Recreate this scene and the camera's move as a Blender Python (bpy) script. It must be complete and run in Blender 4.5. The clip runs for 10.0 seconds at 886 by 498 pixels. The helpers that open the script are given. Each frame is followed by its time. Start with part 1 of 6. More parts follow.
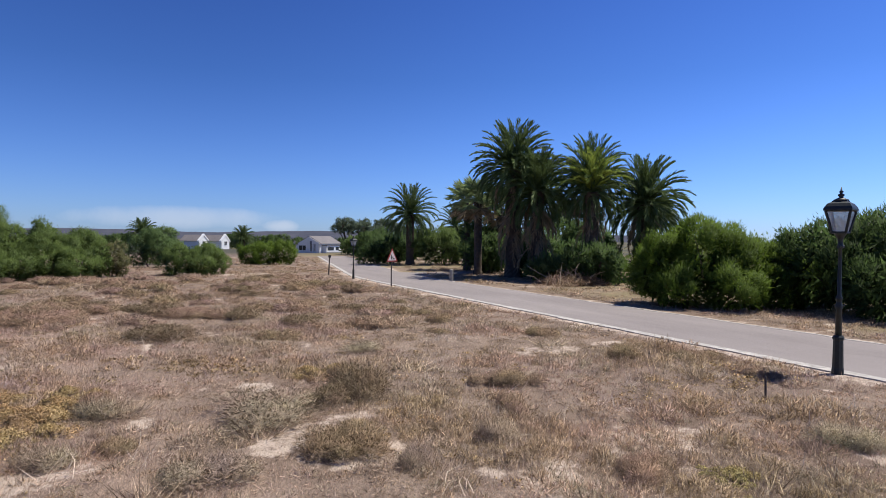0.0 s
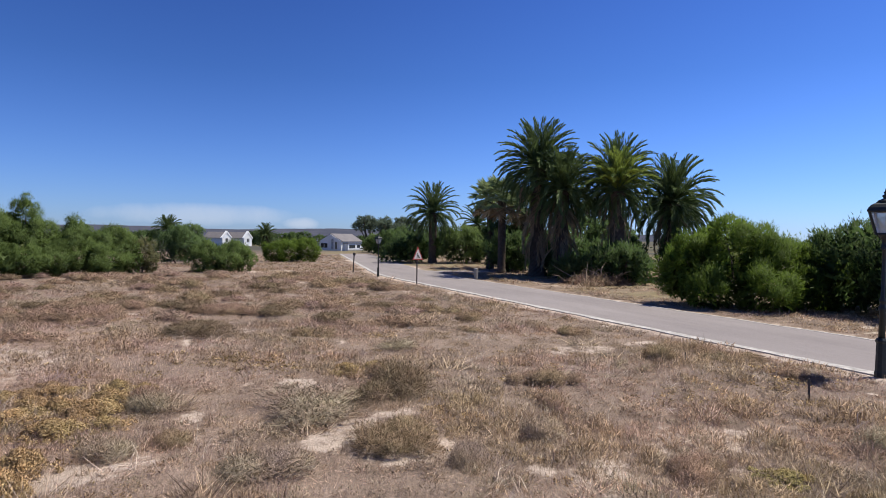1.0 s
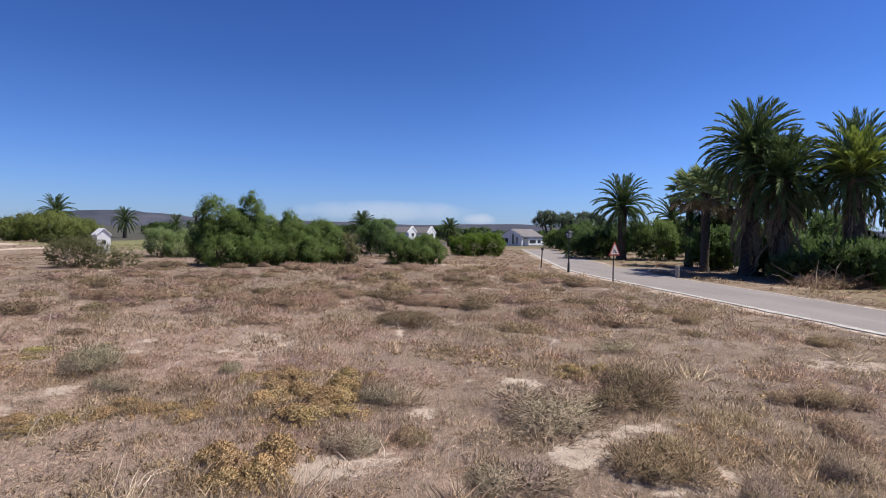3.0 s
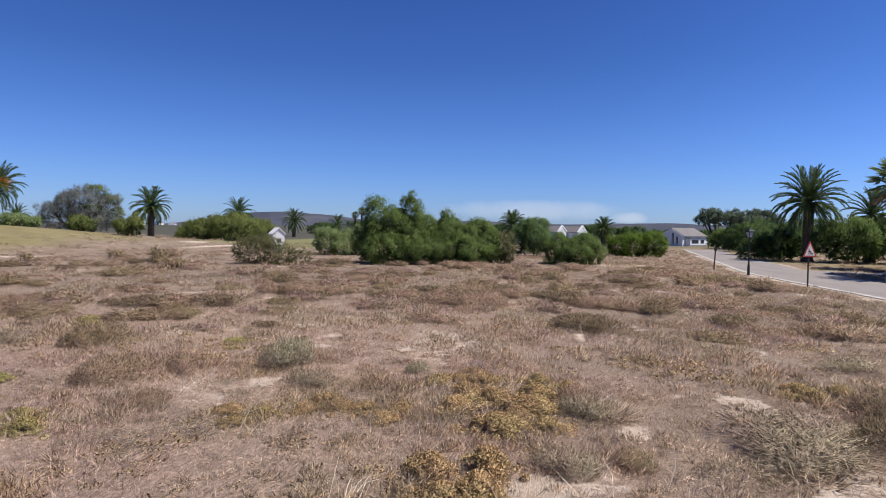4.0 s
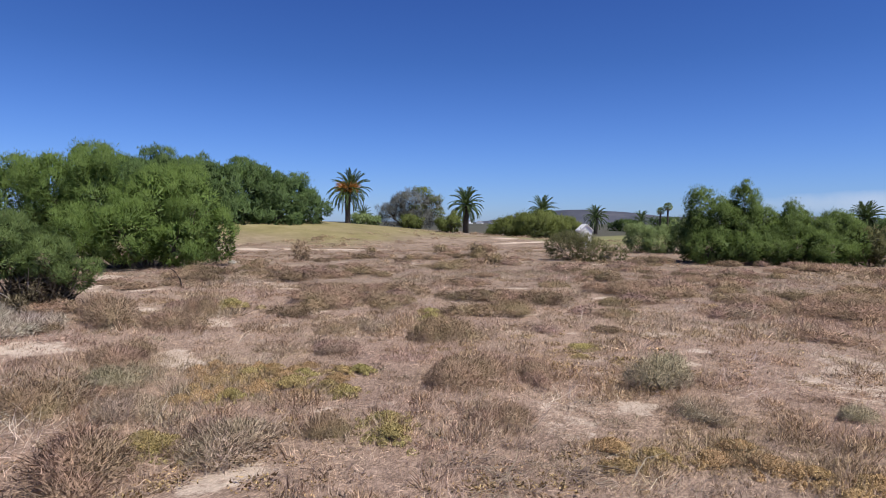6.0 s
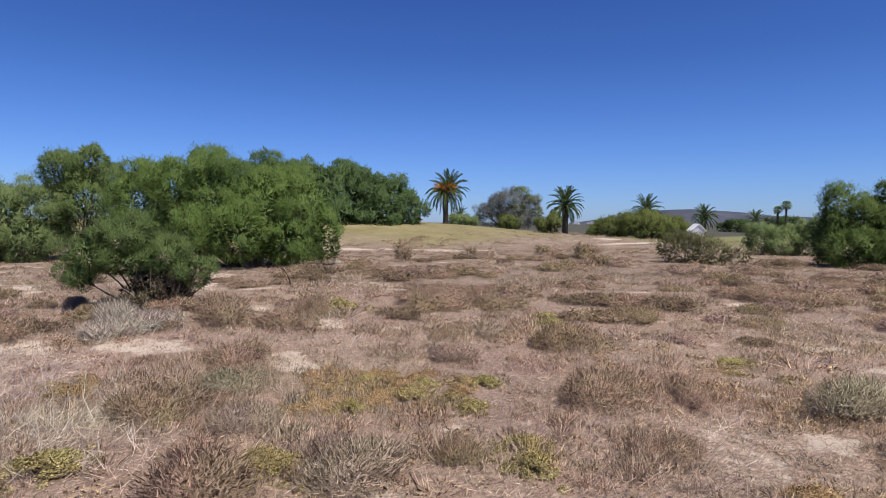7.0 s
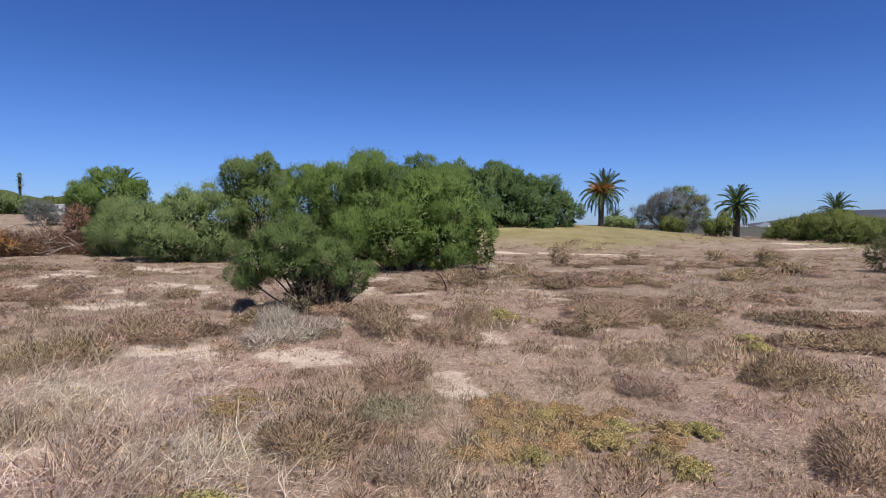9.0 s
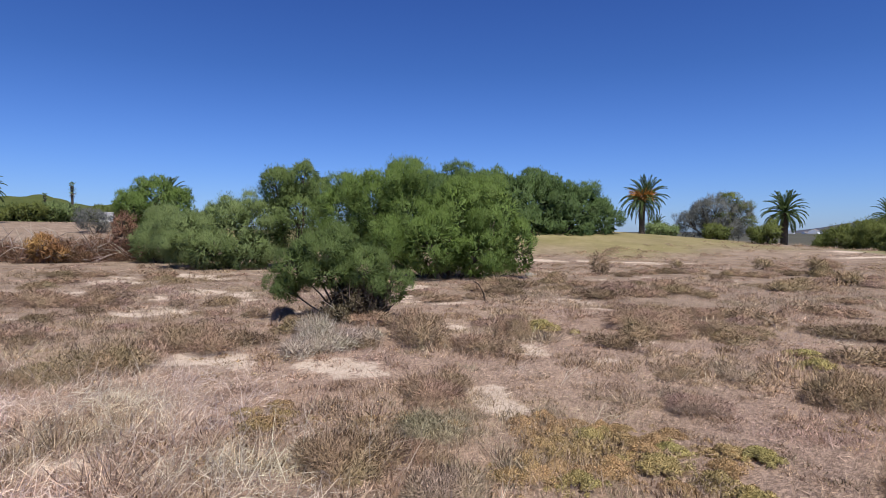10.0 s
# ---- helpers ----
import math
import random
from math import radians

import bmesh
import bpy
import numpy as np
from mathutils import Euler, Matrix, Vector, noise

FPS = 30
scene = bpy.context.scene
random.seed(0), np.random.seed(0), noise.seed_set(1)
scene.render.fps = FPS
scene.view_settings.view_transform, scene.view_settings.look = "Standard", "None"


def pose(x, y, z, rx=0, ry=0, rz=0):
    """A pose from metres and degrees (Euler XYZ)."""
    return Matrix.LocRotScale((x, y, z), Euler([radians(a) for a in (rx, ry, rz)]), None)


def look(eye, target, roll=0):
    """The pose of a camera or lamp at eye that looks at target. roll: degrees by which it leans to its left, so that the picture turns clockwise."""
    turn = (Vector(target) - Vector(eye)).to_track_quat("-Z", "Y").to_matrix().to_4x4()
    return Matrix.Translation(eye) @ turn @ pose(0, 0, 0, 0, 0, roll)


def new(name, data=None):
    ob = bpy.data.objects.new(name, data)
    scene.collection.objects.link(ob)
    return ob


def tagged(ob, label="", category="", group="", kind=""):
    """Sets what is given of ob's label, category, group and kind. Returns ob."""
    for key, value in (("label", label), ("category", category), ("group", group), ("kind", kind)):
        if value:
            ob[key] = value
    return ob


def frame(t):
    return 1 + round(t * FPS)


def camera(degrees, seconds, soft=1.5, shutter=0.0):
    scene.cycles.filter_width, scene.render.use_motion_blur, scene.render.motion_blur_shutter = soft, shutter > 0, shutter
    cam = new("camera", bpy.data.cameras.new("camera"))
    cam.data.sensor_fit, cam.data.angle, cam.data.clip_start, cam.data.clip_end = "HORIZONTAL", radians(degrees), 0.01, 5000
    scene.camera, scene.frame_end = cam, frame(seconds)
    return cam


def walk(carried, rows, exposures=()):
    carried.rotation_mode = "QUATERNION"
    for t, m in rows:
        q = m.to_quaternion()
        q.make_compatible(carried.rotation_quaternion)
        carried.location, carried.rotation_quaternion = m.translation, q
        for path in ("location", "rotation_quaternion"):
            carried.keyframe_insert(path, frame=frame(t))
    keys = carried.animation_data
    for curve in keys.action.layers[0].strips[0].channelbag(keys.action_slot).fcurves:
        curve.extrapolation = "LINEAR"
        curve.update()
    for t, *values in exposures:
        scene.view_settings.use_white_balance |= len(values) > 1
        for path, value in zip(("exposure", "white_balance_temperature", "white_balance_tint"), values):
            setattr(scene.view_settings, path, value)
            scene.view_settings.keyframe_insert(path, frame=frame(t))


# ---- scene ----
cam = camera(72.1, 10.0, soft=0.9)
METRES, EYE, TILT, LEAN, TURN = 7.75, 2.6, 0.95, -1.98, -25.6
ROWS = [
    (0.0, 0.0, 0.0, 0.0, -0.05, -1.82, 1.54),
    (0.5, -0.0225, -0.0043, 0.0023, 0.35, -1.92, 1.41),
    (1.0, -0.0488, -0.0108, 0.0035, 1.72, -1.94, 1.24),
    (1.5, -0.0752, -0.0141, -0.0006, 4.07, -1.92, 1.09),
    (2.0, -0.1036, 0.0101, -0.0037, 6.88, -1.91, 1.07),
    (2.5, -0.1345, 0.054, -0.0053, 12.34, -1.91, 1.14),
    (4.0, -0.3078, 0.1288, -0.013, 31.82, -1.73, 1.28),
    (4.5, -0.3754, 0.1615, -0.0154, 40.47, -1.63, 1.33),
    (5.0, -0.448, 0.1823, -0.0182, 47.05, -1.51, 1.34),
    (5.5, -0.5109, 0.1979, -0.02, 52.5, -1.39, 1.35),
    (6.0, -0.5856, 0.2099, -0.0241, 59.17, -1.3, 1.33),
    (7.5, -0.7788, 0.2088, -0.0282, 71.94, -0.92, 1.2),
    (8.0, -0.8303, 0.2155, -0.0246, 76.67, -0.88, 1.08),
    (8.5, -0.8658, 0.2129, -0.0211, 79.84, -0.68, 1.0),
    (9.0, -0.903, 0.2075, -0.0186, 81.83, -0.51, 0.96),
    (9.5, -0.9288, 0.206, -0.0139, 83.66, -0.25, 0.89),
    (10.0, -0.9336, 0.2055, -0.0128, 85.28, 0.2, 0.86),
]
walk(cam, [(t, pose(0, 0, EYE, TILT, LEAN, TURN) @ pose(METRES * x, METRES * y, METRES * z, 90 + pitch, roll, yaw)) for t, x, y, z, yaw, pitch, roll in ROWS],
     exposures=[(0.0, 0.45)])

# ---- world and sun ----
SUN_AZ, SUN_EL = 97.0, 62.0  # degrees clockwise from +y, and above the horizon
world = bpy.data.worlds.new("sky")
scene.world = world
world.use_nodes = True
wn, wl = world.node_tree.nodes, world.node_tree.links
wn.clear()
sky = wn.new("ShaderNodeTexSky")
sky.sky_type, sky.sun_disc = "NISHITA", False
sky.sun_elevation, sky.sun_rotation = radians(SUN_EL), radians(SUN_AZ)
sky.altitude, sky.air_density, sky.dust_density, sky.ozone_density = 0, 1.0, 0.25, 3.0
background, world_out = wn.new("ShaderNodeBackground"), wn.new("ShaderNodeOutputWorld")
background.inputs[1].default_value = 0.082


def sky_node(kind, *inputs, **settings):
    n = wn.new(kind)
    for name, value in settings.items():
        if name == "operation":
            n.operation = value
        elif name == "blend_type":
            n.blend_type = value
        elif name == "data_type":
            n.data_type = value
    for i, v in inputs:
        if hasattr(v, "is_output"):
            wl.new(v, n.inputs[i])
        else:
            n.inputs[i].default_value = v
    return n


def sky_math(op, a, b=0.0, c=0.0):
    return sky_node("ShaderNodeMath", (0, a), (1, b), (2, c), operation=op).outputs[0]


# deep blue of a clear dry day, paler towards the horizon
direction = wn.new("ShaderNodeTexCoord").outputs["Generated"]
split = sky_node("ShaderNodeSeparateXYZ", (0, direction))
dx, dy, dz = split.outputs
tint = wn.new("ShaderNodeValToRGB")
for p, c in ((0.1, (0.39, 0.59, 1.13, 1)), (0.25, (0.275, 0.465, 0.92, 1))):
    tint.color_ramp.elements.new(p).color = c
tint.color_ramp.elements[0].color, tint.color_ramp.elements[3].color = (0.475, 0.675, 1.24, 1), (0.235, 0.40, 0.86, 1)
tint.color_ramp.elements[3].position = 0.4
wl.new(dz, tint.inputs[0])
blue = sky_node("ShaderNodeMix", (0, 1.0), (6, sky.outputs[0]), (7, tint.outputs[0]), data_type="RGBA", blend_type="MULTIPLY").outputs[2]


# brighter towards the sun
toward = sky_math("ADD", sky_math("MULTIPLY", dx, math.sin(radians(SUN_AZ))), sky_math("MULTIPLY", dy, math.cos(radians(SUN_AZ))))
glow = sky_math("MULTIPLY_ADD", sky_math("SMOOTH_MAX", toward, 0.0, 0.2), 0.45, 0.985)
blue = sky_node("ShaderNodeMix", (0, 1.0), (6, blue), (7, sky_node("ShaderNodeCombineColor", (0, glow), (1, glow), (2, glow)).outputs[0]), data_type="RGBA", blend_type="MULTIPLY").outputs[2]


def cloud(across, wide, up, tall, share):
    """A flat bank of cloud low in the sky; across is x over y of its middle, up its height."""
    puff = sky_node("ShaderNodeTexNoise", (0, direction), (2, 14.0), (3, 5.0), (4, 0.6)).outputs["Fac"]
    a = sky_math("DIVIDE", sky_math("SUBTRACT", sky_math("DIVIDE", dx, sky_math("MAXIMUM", dy, 0.01)), across), wide)
    b = sky_math("DIVIDE", sky_math("SUBTRACT", dz, up), tall)
    r = sky_math("ADD", sky_math("POWER", sky_math("ABSOLUTE", a), 2.5), sky_math("POWER", sky_math("ABSOLUTE", b), 2.0))
    edge = sky_math("ADD", sky_math("SUBTRACT", 1.0, r), sky_math("MULTIPLY_ADD", puff, 1.6, -0.8))
    return sky_math("MULTIPLY", sky_math("SMOOTH_MIN", sky_math("MAXIMUM", edge, 0.0), 1.0, 0.3), share)


cover = sky_math("ADD", cloud(0.035, 0.15, 0.031, 0.018, 0.42), cloud(0.19, 0.03, 0.02, 0.010, 0.5))
cover = sky_math("MINIMUM", cover, 0.7)
clouded = sky_node("ShaderNodeMix", (0, cover), (6, blue), (7, (6.2, 6.6, 7.6, 1)), data_type="RGBA").outputs[2]
wl.new(clouded, background.inputs[0])
wl.new(background.outputs[0], world_out.inputs[0])

sun = new("sun", bpy.data.lights.new("sun", "SUN"))
sun.data.energy, sun.data.angle, sun.data.color = 4.1, radians(0.53), (1.0, 0.955, 0.85)
_sd = Vector((math.sin(radians(SUN_AZ)) * math.cos(radians(SUN_EL)), math.cos(radians(SUN_AZ)) * math.cos(radians(SUN_EL)), math.sin(radians(SUN_EL))))
sun.matrix_world = look(_sd * 100, (0, 0, 0))


# ---- materials ----
class Mat:
    """A small node-graph writer round one Principled material."""

    def __init__(self, name, rough=0.8, metal=0.0, spec=0.3):
        self.m = bpy.data.materials.new(name)
        self.m.use_nodes = True
        self.n, self.l = self.m.node_tree.nodes, self.m.node_tree.links
        self.b = self.n["Principled BSDF"]
        self.b.inputs["Roughness"].default_value = rough
        self.b.inputs["Metallic"].default_value = metal
        self.b.inputs["Specular IOR Level"].default_value = spec
        self.co = self.n.new("ShaderNodeTexCoord").outputs["Object"]

    def world_space(self):
        self.co = self.n.new("ShaderNodeNewGeometry").outputs["Position"]

    def noise(self, scale, detail=4, rough=0.6, stretch=None):
        t = self.n.new("ShaderNodeTexNoise")
        t.inputs["Scale"].default_value, t.inputs["Detail"].default_value, t.inputs["Roughness"].default_value = scale, detail, rough
        co = self.co
        if stretch:
            mp = self.n.new("ShaderNodeMapping")
            mp.inputs["Scale"].default_value = stretch
            self.l.new(co, mp.inputs[0])
            co = mp.outputs[0]
        self.l.new(co, t.inputs["Vector"])
        return t.outputs["Fac"]

    def ramp(self, fac, *stops):
        r = self.n.new("ShaderNodeValToRGB")
        while len(r.color_ramp.elements) < len(stops):
            r.color_ramp.elements.new(0.5)
        for e, (p, c) in zip(r.color_ramp.elements, stops):
            e.position, e.color = p, (*c, 1) if len(c) == 3 else c
        self.l.new(fac, r.inputs[0])
        return r.outputs[0]

    def mix(self, fac, a, b, mode="MIX"):
        m = self.n.new("ShaderNodeMix")
        m.data_type, m.blend_type = "RGBA", mode
        for socket, v in ((m.inputs[0], fac), (m.inputs[6], a), (m.inputs[7], b)):
            if isinstance(v, (int, float)):
                socket.default_value = v
            elif isinstance(v, tuple):
                socket.default_value = (*v, 1)
            else:
                self.l.new(v, socket)
        return m.outputs[2]

    def island(self):
        return self.n.new("ShaderNodeNewGeometry").outputs["Random Per Island"]

    def objrand(self):
        return self.n.new("ShaderNodeObjectInfo").outputs["Random"]

    def attribute(self, name):
        a = self.n.new("ShaderNodeAttribute")
        a.attribute_name = name
        return a.outputs["Fac"]

    def colour(self, c):
        if isinstance(c, tuple):
            self.b.inputs["Base Color"].default_value = (*c, 1)
        else:
            self.l.new(c, self.b.inputs["Base Color"])
            self.c = c
        return self

    def bump(self, fac, strength=0.4, distance=0.02):
        k = self.n.new("ShaderNodeBump")
        k.inputs["Strength"].default_value, k.inputs["Distance"].default_value = strength, distance
        self.l.new(fac, k.inputs["Height"])
        self.l.new(k.outputs[0], self.b.inputs["Normal"])
        return self

    def thin(self, share, colour=None):
        """Leaves let some of the light through."""
        t, m = self.n.new("ShaderNodeBsdfTranslucent"), self.n.new("ShaderNodeMixShader")
        self.l.new(colour or self.c, t.inputs[0])
        m.inputs[0].default_value = share
        self.l.new(self.b.outputs[0], m.inputs[1])
        self.l.new(t.outputs[0], m.inputs[2])
        self.l.new(m.outputs[0], self.n["Material Output"].inputs[0])
        return self


def leaf_material(name, dark, mid, light, patch=0.25, share=0.62, rough=0.55):
    k = Mat(name, rough, spec=0.22)
    dark, light = tuple(0.5 * a + 0.5 * b for a, b in zip(dark, mid)), tuple(0.4 * a + 0.6 * b for a, b in zip(light, mid))
    base = k.ramp(k.island(), (0.0, dark), (0.5, mid), (1.0, light))
    shade = k.ramp(k.noise(patch, 3), (0.3, (0.8, 0.82, 0.78)), (0.7, (1.12, 1.1, 1.05)))
    return k.colour(k.mix(1.0, base, shade, "MULTIPLY")).thin(share).m


def twig_material(name, dark, mid, light, patch=0.4):
    k = Mat(name, 0.9, spec=0.15)
    k.world_space()
    dark = tuple(0.75 * a + 0.25 * b for a, b in zip(dark, mid))
    base = k.ramp(k.island(), (0.0, dark), (0.55, mid), (1.0, light))
    shade = k.ramp(k.noise(patch * 2.2, 5, 0.65), (0.32, (0.72, 0.71, 0.70)), (0.5, (1.0, 1.0, 1.0)), (0.68, (1.25, 1.23, 1.2)))
    hue = k.ramp(k.noise(patch * 0.7, 3, 0.5, (1.3, 1.3, 1.3)), (0.32, (1.0, 0.93, 0.98)), (0.45, (1.05, 0.98, 0.92)), (0.55, (1.0, 1.0, 0.92)), (0.68, (0.98, 1.01, 0.86)))
    return k.colour(k.mix(1.0, k.mix(1.0, base, shade, "MULTIPLY"), hue, "MULTIPLY")).thin(0.25).m


def pane_material():
    """Dusty glass, half clear."""
    k = Mat("dusty_lantern_glass", 0.25, spec=0.5)
    k.colour(k.ramp(k.noise(6.0, 4), (0.3, (0.62, 0.64, 0.66)), (0.7, (0.76, 0.78, 0.80)))).thin(0.6)
    clear, m = k.n.new("ShaderNodeBsdfTransparent"), k.n.new("ShaderNodeMixShader")
    dusty = k.n["Material Output"].inputs[0].links[0].from_socket
    m.inputs[0].default_value = 0.4
    k.l.new(dusty, m.inputs[1])
    k.l.new(clear.outputs[0], m.inputs[2])
    k.l.new(m.outputs[0], k.n["Material Output"].inputs[0])
    return k.m


def plain_material(name, colour, rough=0.7, metal=0.0, var=0.25, scale=6.0, bump=0.15, spec=0.3):
    k = Mat(name, rough, metal, spec)
    lo, hi = tuple(c * (1 - var) for c in colour), tuple(min(1, c * (1 + var * 0.5)) for c in colour)
    f = k.noise(scale, 6, 0.65)
    k.colour(k.ramp(f, (0.3, lo), (0.7, hi)))
    return k.bump(k.noise(scale * 8, 3), bump, 0.01).m


def ground_material():
    k = Mat("dry_sandy_ground", 0.95, spec=0.1)
    k.world_space()
    sand = k.ramp(k.noise(1.7, 8, 0.7), (0.25, (0.414, 0.327, 0.257)), (0.5, (0.540, 0.433, 0.346)), (0.8, (0.654, 0.540, 0.440)))
    litter = k.ramp(k.noise(9.0, 8, 0.75), (0.28, (0.162, 0.119, 0.094)), (0.5, (0.330, 0.245, 0.195)), (0.75, (0.513, 0.393, 0.316)))
    tone = k.ramp(k.noise(0.22, 5), (0.3, (0.85, 0.82, 0.84)), (0.7, (1.12, 1.08, 1.0)))
    litter = k.mix(1.0, litter, tone, "MULTIPLY")
    straws = k.ramp(k.noise(42.0, 5, 0.8, (1.0, 0.35, 1.0)), (0.40, (0.55, 0.53, 0.50)), (0.52, (1.0, 1.0, 1.0)), (0.64, (1.55, 1.5, 1.42)))
    litter = k.mix(1.0, litter, straws, "MULTIPLY")
    sand = k.mix(0.45, sand, k.mix(1.0, sand, straws, "MULTIPLY"))
    edge = k.n.new("ShaderNodeMath")
    edge.operation = "MULTIPLY_ADD"
    edge.inputs[1].default_value, edge.inputs[2].default_value = 2.3, -1.15
    k.l.new(k.noise(3.6, 8, 0.8), edge.inputs[0])
    add = k.n.new("ShaderNodeMath")
    k.l.new(k.attribute("bare"), add.inputs[0])
    k.l.new(edge.outputs[0], add.inputs[1])
    thatch = k.ramp(k.noise(0.9, 7, 0.72), (0.3, (0.165, 0.120, 0.089)), (0.5, (0.249, 0.185, 0.139)), (0.72, (0.370, 0.283, 0.218)))
    thatch = k.mix(0.5, thatch, k.mix(1.0, thatch, straws, "MULTIPLY"))
    litter = k.mix(k.attribute("scrub"), litter, thatch)
    c = k.mix(k.ramp(add.outputs[0], (0.38, (0, 0, 0)), (0.62, (1, 1, 1))), litter, sand)
    lawn = k.ramp(k.noise(0.35, 7, 0.7), (0.3, (0.169, 0.145, 0.065)), (0.5, (0.225, 0.190, 0.089)), (0.7, (0.287, 0.237, 0.125)))
    c = k.mix(k.attribute("plain"), c, k.ramp(k.noise(0.02, 7, 0.7), (0.3, (0.053, 0.055, 0.040)), (0.6, (0.088, 0.083, 0.065)), (0.75, (0.130, 0.114, 0.092))))
    c = k.mix(k.attribute("lawn"), c, lawn)
    green = k.ramp(k.noise(0.2, 5), (0.3, (0.165, 0.165, 0.071)), (0.7, (0.224, 0.212, 0.100)))
    c = k.mix(k.attribute("fairway"), c, green)
    k.colour(c)
    return k.bump(k.noise(14.0, 8, 0.8), 0.7, 0.05).m


def asphalt_material():
    k = Mat("worn_grey_asphalt", 0.95, spec=0.05)
    k.world_space()
    c = k.ramp(k.noise(0.5, 7, 0.7, (1.0, 0.25, 1.0)), (0.3, (0.240, 0.211, 0.200)), (0.7, (0.318, 0.281, 0.263)))
    c = k.mix(1.0, c, k.ramp(k.noise(60, 3), (0.3, (0.8, 0.8, 0.8)), (0.7, (1.15, 1.15, 1.15))), "MULTIPLY")
    k.colour(c)
    return k.bump(k.noise(120, 2), 0.4, 0.004).m


M_GROUND, M_ASPHALT = ground_material(), asphalt_material()
M_KERB = plain_material("pale_concrete", (0.490, 0.453, 0.405), 0.9, var=0.5, scale=3.5)
M_STRAW = twig_material("dry_straw", (0.275, 0.212, 0.169), (0.549, 0.425, 0.339), (0.878, 0.680, 0.542))
M_HEATH = twig_material("dry_brown_heath", (0.254, 0.190, 0.156), (0.508, 0.380, 0.311), (0.761, 0.570, 0.467))
M_SUCCULENT = twig_material("ochre_succulent", (0.150, 0.106, 0.060), (0.470, 0.340, 0.195), (0.720, 0.535, 0.315), 1.2)
M_OLIVE_TWIG = twig_material("olive_brown_twigs", (0.164, 0.126, 0.087), (0.326, 0.250, 0.175), (0.491, 0.376, 0.262), 1.5)
M_BROWN_TWIG = twig_material("brown_twigs", (0.180, 0.131, 0.102), (0.360, 0.261, 0.203), (0.540, 0.392, 0.304), 1.5)
M_BROWN_GRASS = twig_material("brown_summer_grass", (0.206, 0.152, 0.110), (0.410, 0.302, 0.221), (0.616, 0.454, 0.332))
M_WISP = twig_material("fine_dry_stems", (0.300, 0.225, 0.180), (0.520, 0.400, 0.325), (0.760, 0.610, 0.510))
M_BLEACHED = twig_material("bleached_white_twigs", (0.240, 0.205, 0.185), (0.430, 0.375, 0.340), (0.680, 0.620, 0.565), 1.5)
M_PALE_STRAW = twig_material("pale_long_straw", (0.500, 0.420, 0.360), (0.780, 0.660, 0.565), (0.880, 0.820, 0.720))
M_GREY_TWIG = twig_material("grey_bleached_twigs", (0.200, 0.164, 0.131), (0.400, 0.328, 0.262), (0.600, 0.492, 0.393), 1.5)
M_GOLD_TWIG = twig_material("yellow_green_succulent", (0.180, 0.152, 0.076), (0.440, 0.372, 0.180), (0.640, 0.545, 0.270), 1.5)
M_DARK_TWIG = twig_material("dark_brown_twigs", (0.115, 0.087, 0.064), (0.230, 0.174, 0.128), (0.344, 0.261, 0.191), 1.5)
M_MAROON_TWIG = twig_material("maroon_brown_twigs", (0.185, 0.135, 0.117), (0.370, 0.270, 0.235), (0.555, 0.405, 0.352), 1.5)
M_GREYGREEN_TWIG = twig_material("grey_green_twigs", (0.185, 0.163, 0.122), (0.370, 0.325, 0.245), (0.555, 0.488, 0.367), 1.5)
M_DEAD = twig_material("dead_red_brown_brush", (0.118, 0.071, 0.053), (0.236, 0.142, 0.106), (0.401, 0.241, 0.181), 0.8)
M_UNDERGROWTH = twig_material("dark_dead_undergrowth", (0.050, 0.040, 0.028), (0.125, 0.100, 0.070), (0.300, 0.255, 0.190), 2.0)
M_WITHERED = twig_material("orange_brown_withered_leaves", (0.160, 0.085, 0.035), (0.360, 0.205, 0.090), (0.540, 0.330, 0.160), 1.0)
M_LEAF = leaf_material("wattle_leaf", (0.131, 0.189, 0.055), (0.213, 0.304, 0.091), (0.318, 0.456, 0.134))
M_LEAF_THICKET = leaf_material("thicket_leaf", (0.085, 0.133, 0.039), (0.152, 0.217, 0.066), (0.242, 0.330, 0.102))
M_LEAF_NEAR = leaf_material("grey_green_wattle_leaf", (0.127, 0.173, 0.065), (0.206, 0.279, 0.103), (0.308, 0.419, 0.156), 0.6)
M_LEAF_PALE = leaf_material("pale_saltbush_leaf", (0.166, 0.212, 0.091), (0.268, 0.341, 0.149), (0.402, 0.511, 0.223))
M_LEAF_BRIGHT = leaf_material("bright_green_leaf", (0.086, 0.131, 0.021), (0.138, 0.211, 0.033), (0.209, 0.315, 0.050))
M_LEAF_DARK = leaf_material("dark_hedge_leaf", (0.057, 0.090, 0.030), (0.092, 0.145, 0.048), (0.139, 0.218, 0.072))
M_LEAF_OLIVE = leaf_material("olive_scrub_leaf", (0.132, 0.153, 0.050), (0.212, 0.248, 0.080), (0.319, 0.372, 0.120))
M_LEAF_GUM = leaf_material("bluish_gum_leaf", (0.073, 0.096, 0.066), (0.118, 0.153, 0.106), (0.177, 0.230, 0.159))
M_LEAF_SALT = leaf_material("dusty_saltbush_leaf", (0.112, 0.112, 0.055), (0.182, 0.180, 0.088), (0.280, 0.276, 0.138))
M_LEAF_HEDGE = leaf_material("hedge_leaf", (0.089, 0.136, 0.052), (0.145, 0.218, 0.085), (0.218, 0.329, 0.128))
M_LEAF_GREY = leaf_material("grey_bare_tree_leaf", (0.145, 0.150, 0.149), (0.242, 0.250, 0.248), (0.362, 0.375, 0.372))
